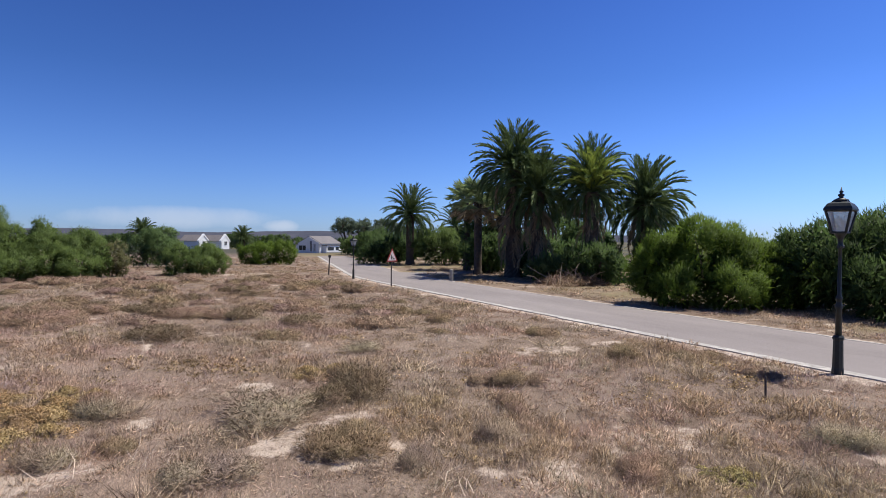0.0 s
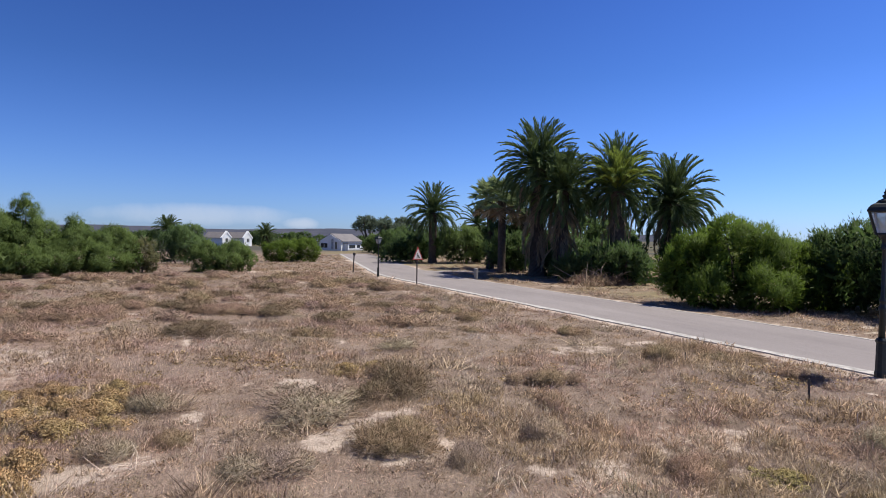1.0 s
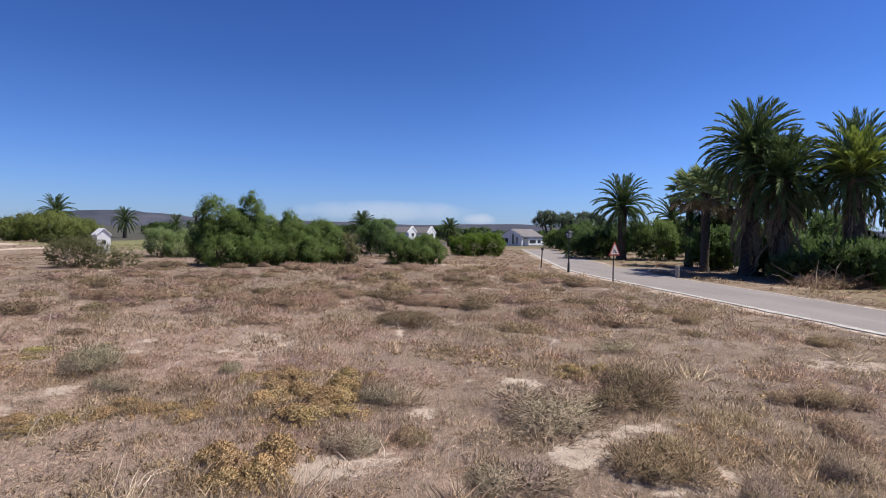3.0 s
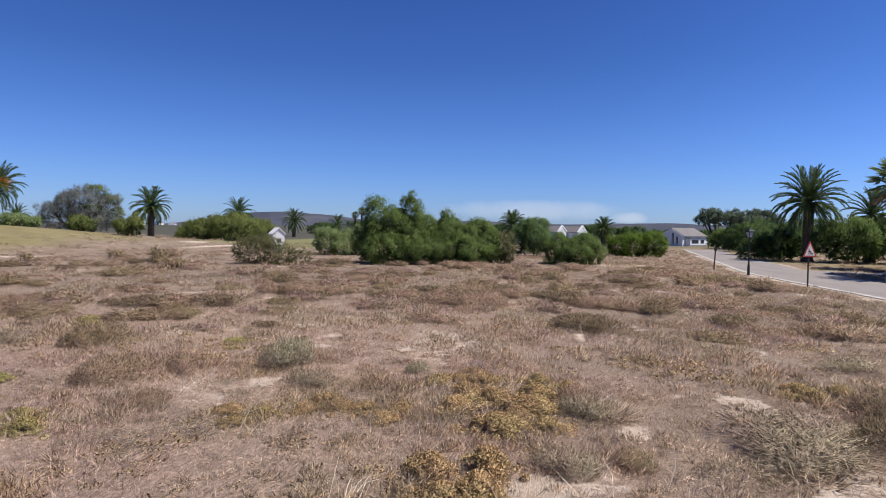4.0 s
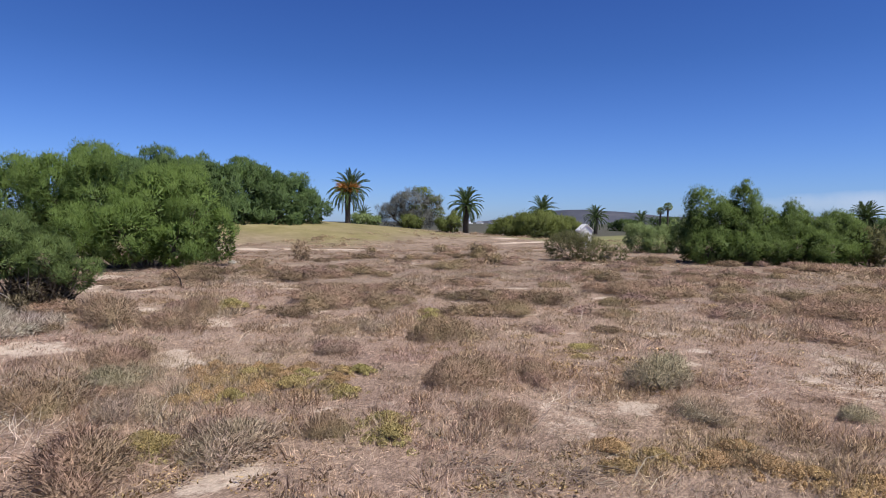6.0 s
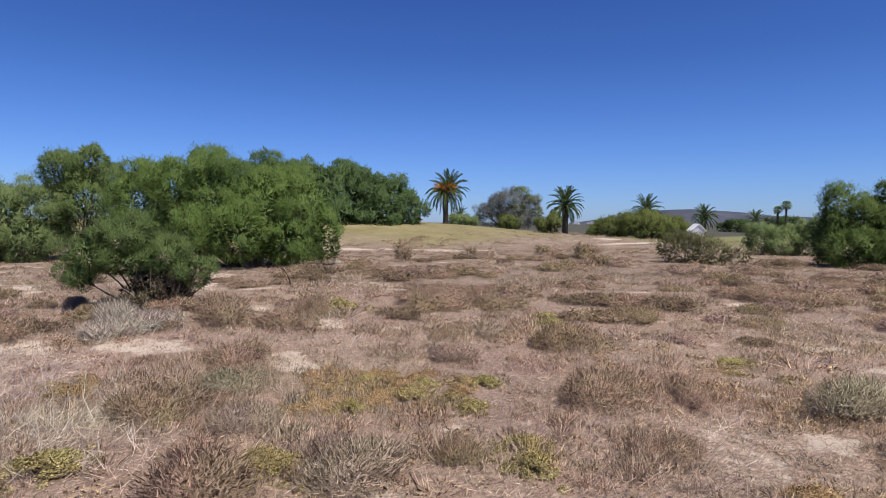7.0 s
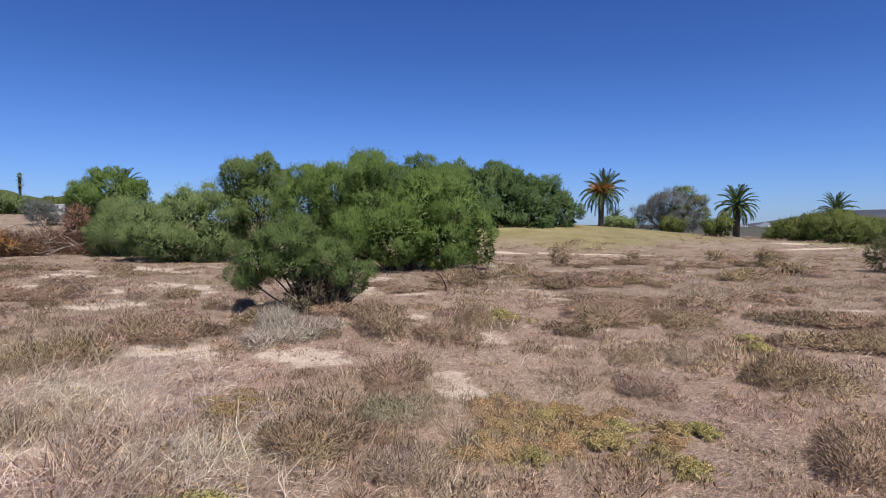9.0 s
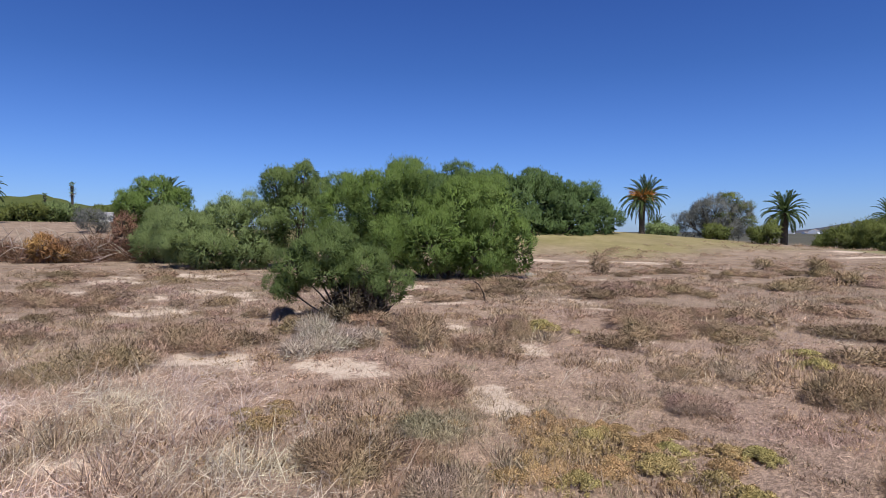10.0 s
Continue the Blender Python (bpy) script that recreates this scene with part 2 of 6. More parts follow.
M_FROND = leaf_material("palm_frond", (0.066, 0.092, 0.034), (0.118, 0.165, 0.060), (0.200, 0.280, 0.100), 0.4, 0.35, 0.42)
# lighter yellow-green copy of the frond, with sunlight painted into its colour
M_FROND_LIT = leaf_material("sunlit_palm_frond", (0.191, 0.234, 0.050), (0.319, 0.389, 0.083), (0.478, 0.584, 0.124), 0.4, 0.35, 0.42)
M_FAN = leaf_material("fan_palm_leaf", (0.153, 0.191, 0.085), (0.268, 0.330, 0.146), (0.429, 0.521, 0.246), 0.4, 0.35, 0.42)
M_FROND_DEAD = leaf_material("dead_palm_frond", (0.153, 0.116, 0.073), (0.307, 0.230, 0.147), (0.491, 0.368, 0.236), 0.4, 0.1, 0.8)
M_DATES = twig_material("orange_date_stalks", (0.260, 0.118, 0.029), (0.472, 0.224, 0.059), (0.614, 0.330, 0.106), 2.0)
M_BARK = plain_material("grey_brown_bark", (0.111, 0.085, 0.068), 0.95, var=0.5, scale=5, bump=0.6)
M_PALM_BARK = plain_material("palm_bark", (0.090, 0.070, 0.053), 0.95, var=0.5, scale=4, bump=0.7)
M_IRON = plain_material("dark_green_cast_iron", (0.018, 0.024, 0.022), 0.55, 0.1, 0.4, 12, 0.1, 0.5)
M_PANE = pane_material()
M_WHITE = plain_material("white_plaster", (0.78, 0.77, 0.74), 0.85, var=0.06, scale=1.0)
M_ROOF = plain_material("grey_roof_sheet", (0.20, 0.18, 0.172), 0.7, var=0.2, scale=0.8)
M_GLASS = plain_material("dark_window_glass", (0.03, 0.035, 0.045), 0.08, 0, 0.1, 1, 0.0, 0.5)
M_RED = plain_material("faded_red_paint", (0.34, 0.06, 0.045), 0.5, scale=8)
M_SIGN = plain_material("faded_white_sign_face", (0.62, 0.57, 0.52), 0.5, var=0.12, scale=6)
M_BLACK = plain_material("black_paint", (0.02, 0.02, 0.02), 0.5)
M_POLE = plain_material("weathered_pole", (0.10, 0.085, 0.075), 0.85, var=0.4, scale=10)
M_STONE = plain_material("pale_weathered_post", (0.30, 0.28, 0.25), 0.9, var=0.3, scale=7)


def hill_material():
    k = Mat("haze_tinted_scrub_hill", 1.0, spec=0.0)
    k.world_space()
    # bluish tone of the distant air is painted into the scrub colour
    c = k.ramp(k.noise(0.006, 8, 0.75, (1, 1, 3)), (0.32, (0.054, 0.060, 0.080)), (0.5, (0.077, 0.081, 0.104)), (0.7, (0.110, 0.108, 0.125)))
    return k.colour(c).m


M_HILL = hill_material()


# ---- mesh helpers ----
def smooth(u):
    u = np.clip(u, 0, 1)
    return u * u * (3 - 2 * u)


def lattice(x, y, scale, seed):
    """Value noise from 0 to 1 on arrays."""
    table = np.random.default_rng(seed).random((64, 64))
    u, v = np.asarray(x) / scale, np.asarray(y) / scale
    i, j = np.floor(u).astype(int), np.floor(v).astype(int)
    a, b = smooth(u - i), smooth(v - j)
    g = lambda p, q: table[p % 64, q % 64]
    return (g(i, j) * (1 - a) + g(i + 1, j) * a) * (1 - b) + (g(i, j + 1) * (1 - a) + g(i + 1, j + 1) * a) * b


def fractal(x, y, scale, seed, octaves=3):
    s = sum(lattice(x, y, scale / 2**k, seed + k) / 2**k for k in range(octaves))
    return s / sum(1 / 2**k for k in range(octaves))


def mesh_np(name, verts, faces, material, shade=False, normals=None):
    verts, faces = np.asarray(verts, np.float32), np.asarray(faces, np.int32)
    me = bpy.data.meshes.new(name)
    n, k = faces.shape
    me.vertices.add(len(verts))
    me.vertices.foreach_set("co", verts.ravel())
    me.loops.add(n * k)
    me.loops.foreach_set("vertex_index", faces.ravel())
    me.polygons.add(n)
    me.polygons.foreach_set("loop_start", np.arange(n, dtype=np.int32) * k)
    me.update(calc_edges=True)
    if shade:
        me.shade_smooth()
    elif normals is None:
        me.shade_flat()
    if material:
        me.materials.append(material)
    if normals is not None:  # leaves shade with the rounding of the clump that they sit on
        me.polygons.foreach_set("use_smooth", np.ones(n, bool))
        me.normals_split_custom_set_from_vertices(np.asarray(normals, np.float32))
    return me


def mesh_bm(name, bm, material, shade=False):
    me = bpy.data.meshes.new(name)
    bm.normal_update()
    bm.to_mesh(me)
    bm.free()
    me.materials.append(material)
    if shade:
        me.shade_smooth()
    return me


def part_mesh(name, me, parent, label="", m=None):
    ob = new(name, me)
    ob.parent = parent
    if m is not None:
        ob.matrix_basis = m
    return tagged(ob, label) if label else ob


def part(name, bm, material, parent, label="", shade=False):
    return part_mesh(name, mesh_bm(name, bm, material, shade), parent, label)


def thing(name, label, category, x, y, z=None, turn=0.0, group="", lean=(0, 0)):
    ob = new(name)
    ob.empty_display_size = 0.2
    ob.matrix_basis = pose(x, y, float(height(x, y)) if z is None else z, lean[0], lean[1], turn)
    return tagged(ob, label, category, group)


def box(bm, x0, x1, y0, y1, z0, z1, bevel=0.0):
    made = bmesh.ops.create_cube(bm, size=1)["verts"]
    bmesh.ops.scale(bm, verts=made, vec=(x1 - x0, y1 - y0, z1 - z0))
    bmesh.ops.translate(bm, verts=made, vec=((x0 + x1) / 2, (y0 + y1) / 2, (z0 + z1) / 2))
    if bevel:
        edges = list({e for v in made for e in v.link_edges})
        bmesh.ops.bevel(bm, geom=edges, offset=bevel, segments=2, affect="EDGES")


def lathe(bm, profile, sides=16, square=False):
    """Rings of (radius, z), bottom to top."""
    rings = []
    for r, z in profile:
        rings.append([bm.verts.new((r * math.cos(2 * math.pi * (i + 0.5) / sides), r * math.sin(2 * math.pi * (i + 0.5) / sides), z)) for i in range(sides)])
    for a, b in zip(rings, rings[1:]):
        for i in range(sides):
            bm.faces.new((a[i], a[(i + 1) % sides], b[(i + 1) % sides], b[i]))
    bm.faces.new(rings[0][::-1])
    bm.faces.new(rings[-1])


def tubes(segments, sides=5):
    """Tapered tubes as arrays: each segment is (points, radii)."""
    V, Fc, n = [], [], 0
    for pts, radii in segments:
        pts = [Vector(p) for p in pts]
        for k, (p, r) in enumerate(zip(pts, radii)):
            d = (pts[min(k + 1, len(pts) - 1)] - pts[max(k - 1, 0)]).normalized()
            a = d.orthogonal().normalized()
            b = d.cross(a)
            for i in range(sides):
                th = 2 * math.pi * i / sides
                V.append(p + r * (math.cos(th) * a + math.sin(th) * b))
            if k:
                for i in range(sides):
                    j = (i + 1) % sides
                    Fc.append((n + (k - 1) * sides + i, n + (k - 1) * sides + j, n + k * sides + j, n + k * sides + i))
        n += len(pts) * sides
    return np.array([tuple(v) for v in V]), np.array(Fc)


def unit(v):
    return v / np.maximum(np.linalg.norm(v, axis=-1, keepdims=True), 1e-9)


def blades(base, axis, length, width, rng):
    """Pointed leaves, a four-sided face each, from their feet along their axes."""
    n = len(base)
    side = unit(np.cross(axis, rng.normal(size=(n, 3)))) * (np.broadcast_to(width, n) / 2)[:, None]
    L = np.broadcast_to(length, n)[:, None]
    V = np.stack([base, base + axis * L * 0.45 + side, base + axis * L, base + axis * L * 0.45 - side], 1).reshape(-1, 3)
    return V, np.arange(4 * n).reshape(n, 4)


def joined(pieces):
    V, Fc, n = [], [], 0
    for v, f in pieces:
        V.append(v), Fc.append(f + n)
        n += len(v)
    return np.concatenate(V), np.concatenate(Fc)


def boughs(rng, lobes):
    """Smaller lobes that break up the rounding of the large ones."""
    out = [np.array(lobes) * np.array([1, 1, 1, 0.86, 0.86, 0.88])]
    for l in lobes:
        m = int(rng.integers(9, 14))
        u = unit(rng.normal(size=(m, 3)))
        u[:, 2] = np.where(u[:, 2] < -0.35, -u[:, 2], u[:, 2])
        size = rng.uniform(0.24, 0.5, (m, 1))
        out.append(np.concatenate([l[:3] + u * l[3:] * (1.04 - size * rng.uniform(0.55, 0.95, (m, 1))), l[3:] * size * np.array([1.1, 1.1, 0.85])], 1))
    return np.concatenate(out)


def foliage(rng, lobes, clumps, per, length, width, puff, up=0.5, bulge=0.5):
    """Leaves in puffs on the skin of boughs round the lobes (x, y, z, rx, ry, rz), with a filling of larger ones."""
    lobes = np.array(lobes, float)
    twigs = boughs(rng, lobes)

    def skin(group, n, lo, hi, hollow):
        area = group[:, 3] * group[:, 5] + group[:, 3] * group[:, 4] + group[:, 4] * group[:, 5]
        k = rng.choice(len(group), n, p=area / area.sum())
        u = unit(rng.normal(size=(n, 3)))
        full = u.copy()  # the lower half bulges out, so that shrubs stand broad on the ground
        low = full[:, 2] < 0
        full[low, :2] *= np.minimum(1.0 / np.maximum(np.hypot(u[low, 0], u[low, 1]), 0.3), 2.0)[:, None] ** bulge
        p = group[k, :3] + full * group[k, 3:] * rng.uniform(lo, hi, (n, 1))
        deep = np.full(n, 9.0)
        for l in lobes:
            deep = np.minimum(deep, np.linalg.norm((p - l[:3]) / l[3:], axis=1))
        ok = (p[:, 2] > 0.04) & (deep > hollow)
        return p[ok], u[ok], deep[ok]

    area = twigs[:, 3] * twigs[:, 5] + twigs[:, 3] * twigs[:, 4] + twigs[:, 4] * twigs[:, 5]
    c, u, deep = skin(twigs, max(24, int(0.75 * area.sum() / (puff * puff))), 0.8, 1.02, 0.62)
    rs = puff * np.clip(rng.lognormal(-0.45, 0.5, len(c)), 0.2, 1.3)
    n = int(clumps * per)
    k = rng.choice(len(c), n, p=rs**2 / (rs**2).sum())
    v = unit(rng.normal(size=(n, 3)) + u[k] * 0.6 + np.array([0, 0, 0.3]))
    p = c[k] + v * (rs[k] * rng.uniform(0.35, 1.0, n) ** 0.5)[:, None]
    sprig = rng.random(n) < 0.2  # shoots that stand out of the puffs
    p[sprig] += unit(v[sprig] + np.array([0, 0, 0.7])) * (rs[k][sprig] * rng.uniform(0, 0.7, sprig.sum()))[:, None]
    p[:, 2] = np.maximum(p[:, 2], 0.02)
    face = unit(v + rng.normal(size=(n, 3)) * 0.5)
    axis = unit(unit(np.cross(face, rng.normal(size=(n, 3)))) * 0.6 + v * 0.55 + np.array([0, 0, up]))
    L, W = length * rng.uniform(0.6, 1.3, n), width * rng.uniform(0.7, 1.3, n)
    sd = unit(np.cross(face, axis)) * (W / 2)[:, None]
    V = [np.stack([p + sd, p - sd, p + axis * L[:, None]], 1).reshape(-1, 3)]
    N = [np.repeat(unit(v * 0.5 + u[k] * 0.55 + np.array([0, 0, 0.5]) + rng.normal(size=(n, 3)) * 0.36), 3, 0)]
    c, u, deep = skin(lobes, int(n * 0.12), 0.66, 0.9, 0.56)
    axis = unit(u + rng.normal(size=c.shape) * 0.8)
    sd = unit(np.cross(axis, rng.normal(size=c.shape))) * width * 1.6
    V.append(np.stack([c + sd, c - sd, c + axis * length * 2.2], 1).reshape(-1, 3))
    N.append(np.repeat(unit(u + np.array([0, 0, 0.4])), 3, 0))
    V = np.concatenate(V)
    return V, np.arange(len(V)).reshape(-1, 3), np.concatenate(N)


def limbs(rng, lobes, radius, stems=3, low=0.0):
    segs = []
    for k, (x, y, z, rx, ry, rz) in enumerate(lobes):
        foot = Vector((x * 0.25 + rng.normal() * 0.1 * rx, y * 0.25 + rng.normal() * 0.1 * ry, low - 0.1))
        top = Vector((x, y, z))
        mid = foot.lerp(top, 0.5) + Vector(rng.normal(size=3) * 0.12 * rx)
        segs.append(([foot, mid, top], [radius, radius * 0.7, radius * 0.35]))
        for _ in range(stems):
            tip = top + Vector(unit(rng.normal(size=3) + np.array([0, 0, 0.4]))) * 0.8 * min(rx, rz)
            tip.z = max(tip.z, 0.15)
            segs.append(([mid.lerp(top, rng.uniform(0.2, 0.9)), top.lerp(tip, 0.5), tip], [radius * 0.4, radius * 0.25, radius * 0.08]))
    return tubes(segs)


def auto_lobes(rng, w, d, h, n):
    """Lobes that fill a shrub w wide, d deep and h high, with the lower ones wider."""
    out = [(0, 0, h * 0.42, w * 0.36, d * 0.36, h * 0.42)]
    for k in range(n - 1):
        a = 2 * math.pi * (k + rng.uniform(-0.3, 0.3)) / (n - 1)
        q = rng.uniform(0.45, 0.75)
        r = rng.uniform(0.17, 0.26)
        z = h * rng.uniform(0.28, 0.72) * (1.15 - 0.45 * q)
        out.append((math.cos(a) * q * w / 2, math.sin(a) * q * d / 2, max(z, h * r * 0.8), r * w, r * d, min(h * r * 1.5, z + 0.05)))
    return out


# ---- the lie of the land ----
TRACKS = [((-60, 20), (-42.0, 33.2)), ((-42.0, 33.2), (-37.9, 37.9)), ((-37.9, 37.9), (-33.5, 42.2)), ((-36.4, 60.5), (-34.6, 66.0)), ((-32.0, 56.0), (-31.0, 65.0)), ((4.6, 45.6), (11.6, 44.4))]
SAND_EAST = [(2.0, 8.2, 0.42), (1.4, 7.7, 0.45), (2.0, 6.9, 0.55), (4.1, 5.3, 0.6), (3.6, 6.7, 0.25), (0.1, 9.5, 0.3), (2.0, 10.6, 0.3), (1.0, 10.7, 0.28), (5.6, 5.0, 0.3), (-1.1, 7.6, 0.45),
             (-6.6, 16.1, 0.6), (0.9, 11.2, 0.22), (-6.5, 13.1, 0.4), (-7.9, 6.6, 0.5), (-4.8, 10.6, 0.22), (-6.6, 12.5, 0.3), (-9.5, 21.7, 0.6), (-6.8, 13.5, 0.8)]
SAND_WEST = [(-15.1, 14.3, 0.65), (-12.2, 9.1, 0.4), (-13.5, 18.9, 0.55), (-22.8, 13.4, 0.9), (-12.7, 9.2, 0.38), (-8.6, 8.7, 0.28), (-17.1, 6.5, 1.0), (-24.8, 13.8, 0.9), (-35.7, 9.6, 1.3), (-21.0, 9.2, 0.7),
             (-27.5, 15.9, 1.0), (-16.6, 6.9, 0.5), (-15.7, 6.2, 0.45), (-13.0, 9.4, 0.35), (-26.4, 15.0, 0.9), (-24.0, 13.4, 0.6), (-31.3, 3.6, 2.3), (-29.8, 7.7, 1.1), (-33.4, 9.8, 1.2), (-20.8, 3.3, 0.6),
             (-15.8, 8.3, 0.7), (-11.8, 17.7, 0.4), (-15.0, 11.9, 0.35), (-36.5, 5.5, 1.8), (-39.0, 8.5, 1.4), (-27.0, 9.0, 1.0), (-24.5, 6.2, 0.9)]
SAND = SAND_EAST + SAND_WEST


def height(x, y):
    x, y = np.asarray(x, float), np.asarray(y, float)
    u, v = (x + 62) * -0.774 + (y - 45) * 0.633, (x + 62) * 0.633 + (y - 45) * 0.774
    bank = 2.1 * smooth(1.12 - np.hypot(u / 23, v / 46))
    rise = 1.3 * smooth((-x - 40) / 45) + 1.9 * smooth((-x - 56) / 40) * smooth((24 - y) / 12)
    rough = 0.16 * (fractal(x + 200, y + 200, 3.2, 11) - 0.5) + 0.10 * (fractal(x + 90, y + 90, 0.9, 21, 2) - 0.5)
    calm = smooth((11.6 - x) / 1.5) * smooth((38 - np.hypot(x + 3, y - 4)) / 12)
    return bank + rise + rough * calm


def bend(y):
    """How far the road has swung to the right by y."""
    y = np.asarray(y, float)
    return np.where(y < 36, 0.0, np.where(y < 44, 0.0125 * (y - 36) ** 2, 0.8 + 0.2 * (y - 44)))


def track_distance(x, y):
    d = np.full(np.shape(x), 1e9)
    for (ax, ay), (bx, by) in TRACKS:
        t = np.clip(((x - ax) * (bx - ax) + (y - ay) * (by - ay)) / ((bx - ax) ** 2 + (by - ay) ** 2), 0, 1)
        d = np.minimum(d, np.hypot(x - ax - t * (bx - ax), y - ay - t * (by - ay)))
    return d


def bareness(x, y):
    b = smooth((fractal(x + 300, y + 300, 3.0, 31) - 0.71) / 0.12) * 0.5
    wobble = fractal(x + 50, y + 50, 1.1, 41) - 0.5
    b = np.maximum(b, smooth((fractal(x + 10, y + 500, 0.9, 33, 2) - 0.74) / 0.12) * 0.75)
    broad = fractal(x + 70, y + 150, 2.6, 45, 2) - 0.5
    for sx, sy, r in SAND:
        b = np.maximum(b, smooth(1.35 - np.hypot((x - sx) / 1.25, y - sy) / (0.72 * r) + wobble * 3.4 + broad * 2.4) * 0.72)
    b = np.maximum(b, smooth(1.3 - track_distance(x, y) / 0.75 + wobble * 1.4))
    q = x - bend(y)
    verge = np.maximum(smooth((q - 11.5) / 0.5 + wobble * 1.4) * (q < 14), 1.1 * smooth((17.7 - q) / 0.8 + wobble) * (q > 14)) * 0.58
    return np.clip(np.maximum(b, verge * (y < 80)), 0, 1)


def graded(lo, hi, a, b, step, growth=1.16):
    """Coordinates from a to b, fine between lo and hi and ever wider outside."""
    mid = list(np.arange(lo, hi + step / 2, step))
    s, x, right = step, mid[-1], []
    while x < b:
        s *= growth
        x += s
        right.append(x)
    s, x, left = step, mid[0], []
    while x > a:
        s *= growth
        x -= s
        left.append(x)
    return np.array(left[::-1] + mid + right)


def ground():
    gx, gy = graded(-30, 14, -4200, 4200, 0.22), graded(2, 30, -4200, 4200, 0.22)
    X, Y = np.meshgrid(gx, gy, indexing="ij")
    Z = height(X, Y)
    Z = np.where((X - bend(Y) > 11.9) & (X - bend(Y) < 17.6) & (Y > -40) & (Y < 130), np.minimum(Z, 0.008), Z)
    n, m = X.shape
    i, j = np.meshgrid(np.arange(n - 1), np.arange(m - 1), indexing="ij")
    a = (i * m + j).ravel()
    me = mesh_np("ground", np.stack([X, Y, Z], -1).reshape(-1, 3), np.stack([a, a + m, a + m + 1, a + 1], 1), M_GROUND, True)
    u, v = (X + 62) * -0.774 + (Y - 45) * 0.633, (X + 62) * 0.633 + (Y - 45) * 0.774
    lawn = smooth((1.05 - np.hypot(u / 23, v / 46)) * 6) * smooth((-X - 37) / 12 + (fractal(X, Y, 6, 63) - 0.5) * 1.5) + smooth((X - 17.5) / 1.0) * smooth((fractal(X, Y, 5, 61) - 0.35) * 3) * 0.6
    fair = smooth((Y - 66) / 4) * smooth((-X - 12) / 4) * smooth((X + 42) / 5)
    for name, values in (("bare", bareness(X, Y)), ("lawn", np.clip(lawn, 0, 1)), ("fairway", fair), ("plain", smooth((np.hypot(X + 4, Y - 5) - 80) / 40)), ("scrub", 0.9 * np.maximum(smooth((np.hypot(X + 4, Y - 5) - 13) / 12), 1.0 * smooth((X + 4) / 7)))):
        me.attributes.new(name, "FLOAT", "POINT").data.foreach_set("value", values.ravel().astype(np.float32))
    tagged(new("ground", me), "dry sandy ground with litter and bare sand patches", "ground", kind="structure")


ground()


def strip(name, left, right, ys, z, material, label, category):
    """A slab between two edges that are functions of y."""
    V, Fc = [], []
    for y in ys:
        l, r = left(y), right(y)
        V += [(l, y, z), (r, y, z), (l, y, -0.12), (r, y, -0.12)]
    for k in range(len(ys) - 1):
        a, b = 4 * k, 4 * k + 4
        Fc += [(a, a + 1, b + 1, b), (a + 2, a, b, b + 2), (a + 1, a + 3, b + 3, b + 1)]
    me = mesh_np(name, V, Fc, material)
    return tagged(new(name, me), label, category, kind="structure")


def jag(y, k):
    return 0.05 * math.sin(y * 1.7 + k) + 0.04 * math.sin(y * 4.1 + 2 * k)


ys = [-30 + 0.8 * k for k in range(150)]
strip("road", lambda y: 12.62 + bend(y), lambda y: 16.75 + bend(y) + jag(y, 1), ys, 0.022, M_ASPHALT, "worn light grey asphalt road, slightly sunken", "road")
strip("kerb", lambda y: 12.30 + bend(y) + 0.8 * jag(y, 3), lambda y: 12.62 + bend(y), ys, 0.027, M_KERB, "pale concrete kerb along the road", "kerb")
strip("kerb_far", lambda y: 16.78 + bend(y) + jag(y, 1), lambda y: 16.9 + bend(y) + jag(y, 1), [y for y in ys if y < 40], 0.027, M_KERB, "broken pale road edge, sandy", "kerb")
side = [16.6 + 1.0 * k for k in range(45)]
V = [(x, 41.6 + 0.23 * (x - 16.6) + (1.6 if s else -1.4) + jag(x, 5 * s) + (2.2 * math.exp(-(x - 16.6) / 1.6) * (1 if s else -1)), 0.018) for x in side for s in (0, 1)]
tagged(new("side_road", mesh_np("side_road", V, [(2 * k, 2 * k + 2, 2 * k + 3, 2 * k + 1) for k in range(len(side) - 1)], M_ASPHALT)), "pale side road turning off between the palms", "road", kind="structure")


# ---- hills and distance ----
def hill(name, label, yaw0, yaw1, dist, crest, material, thick=500):
    """A ridge round the plain: crest gives its height in metres by yaw."""
    yaws = np.radians(np.linspace(yaw0, yaw1, 140))
    rows = []
    for k, (dr, f) in enumerate(((-0.45, 0.0), (-0.3, 0.22), (-0.15, 0.62), (0.0, 1.0), (0.2, 0.85), (0.5, -0.1))):
        r = dist + dr * thick
        hgt = np.array([crest(math.degrees(a)) for a in yaws]) * f
        hgt += (fractal(np.degrees(yaws) * 3 + 500, np.full(140, k * 7.0), 4.0, 71) - 0.5) * 5 * (0 < k < 5)
        rows.append(np.stack([-np.sin(yaws) * r, np.cos(yaws) * r, hgt - (3 if k == 0 else 0)], 1))
    n = 140
    a = np.concatenate([np.arange(n - 1) + k * n for k in range(5)])
    me = mesh_np(name, np.concatenate(rows), np.stack([a, a + n, a + n + 1, a + 1], 1), material, True)
    tagged(new(name, me), label, "hill", kind="structure")


def far_crest(yaw):
    return 24 * smooth((35 - yaw) / 12.0) + 20 * math.exp(-((yaw - 20) / 6.0) ** 2) + 4 * math.sin(yaw * 0.35)


hill("backdrop", "low scrub-covered hill on the horizon, haze put into its colour", -45, 40, 2000, far_crest, M_HILL)
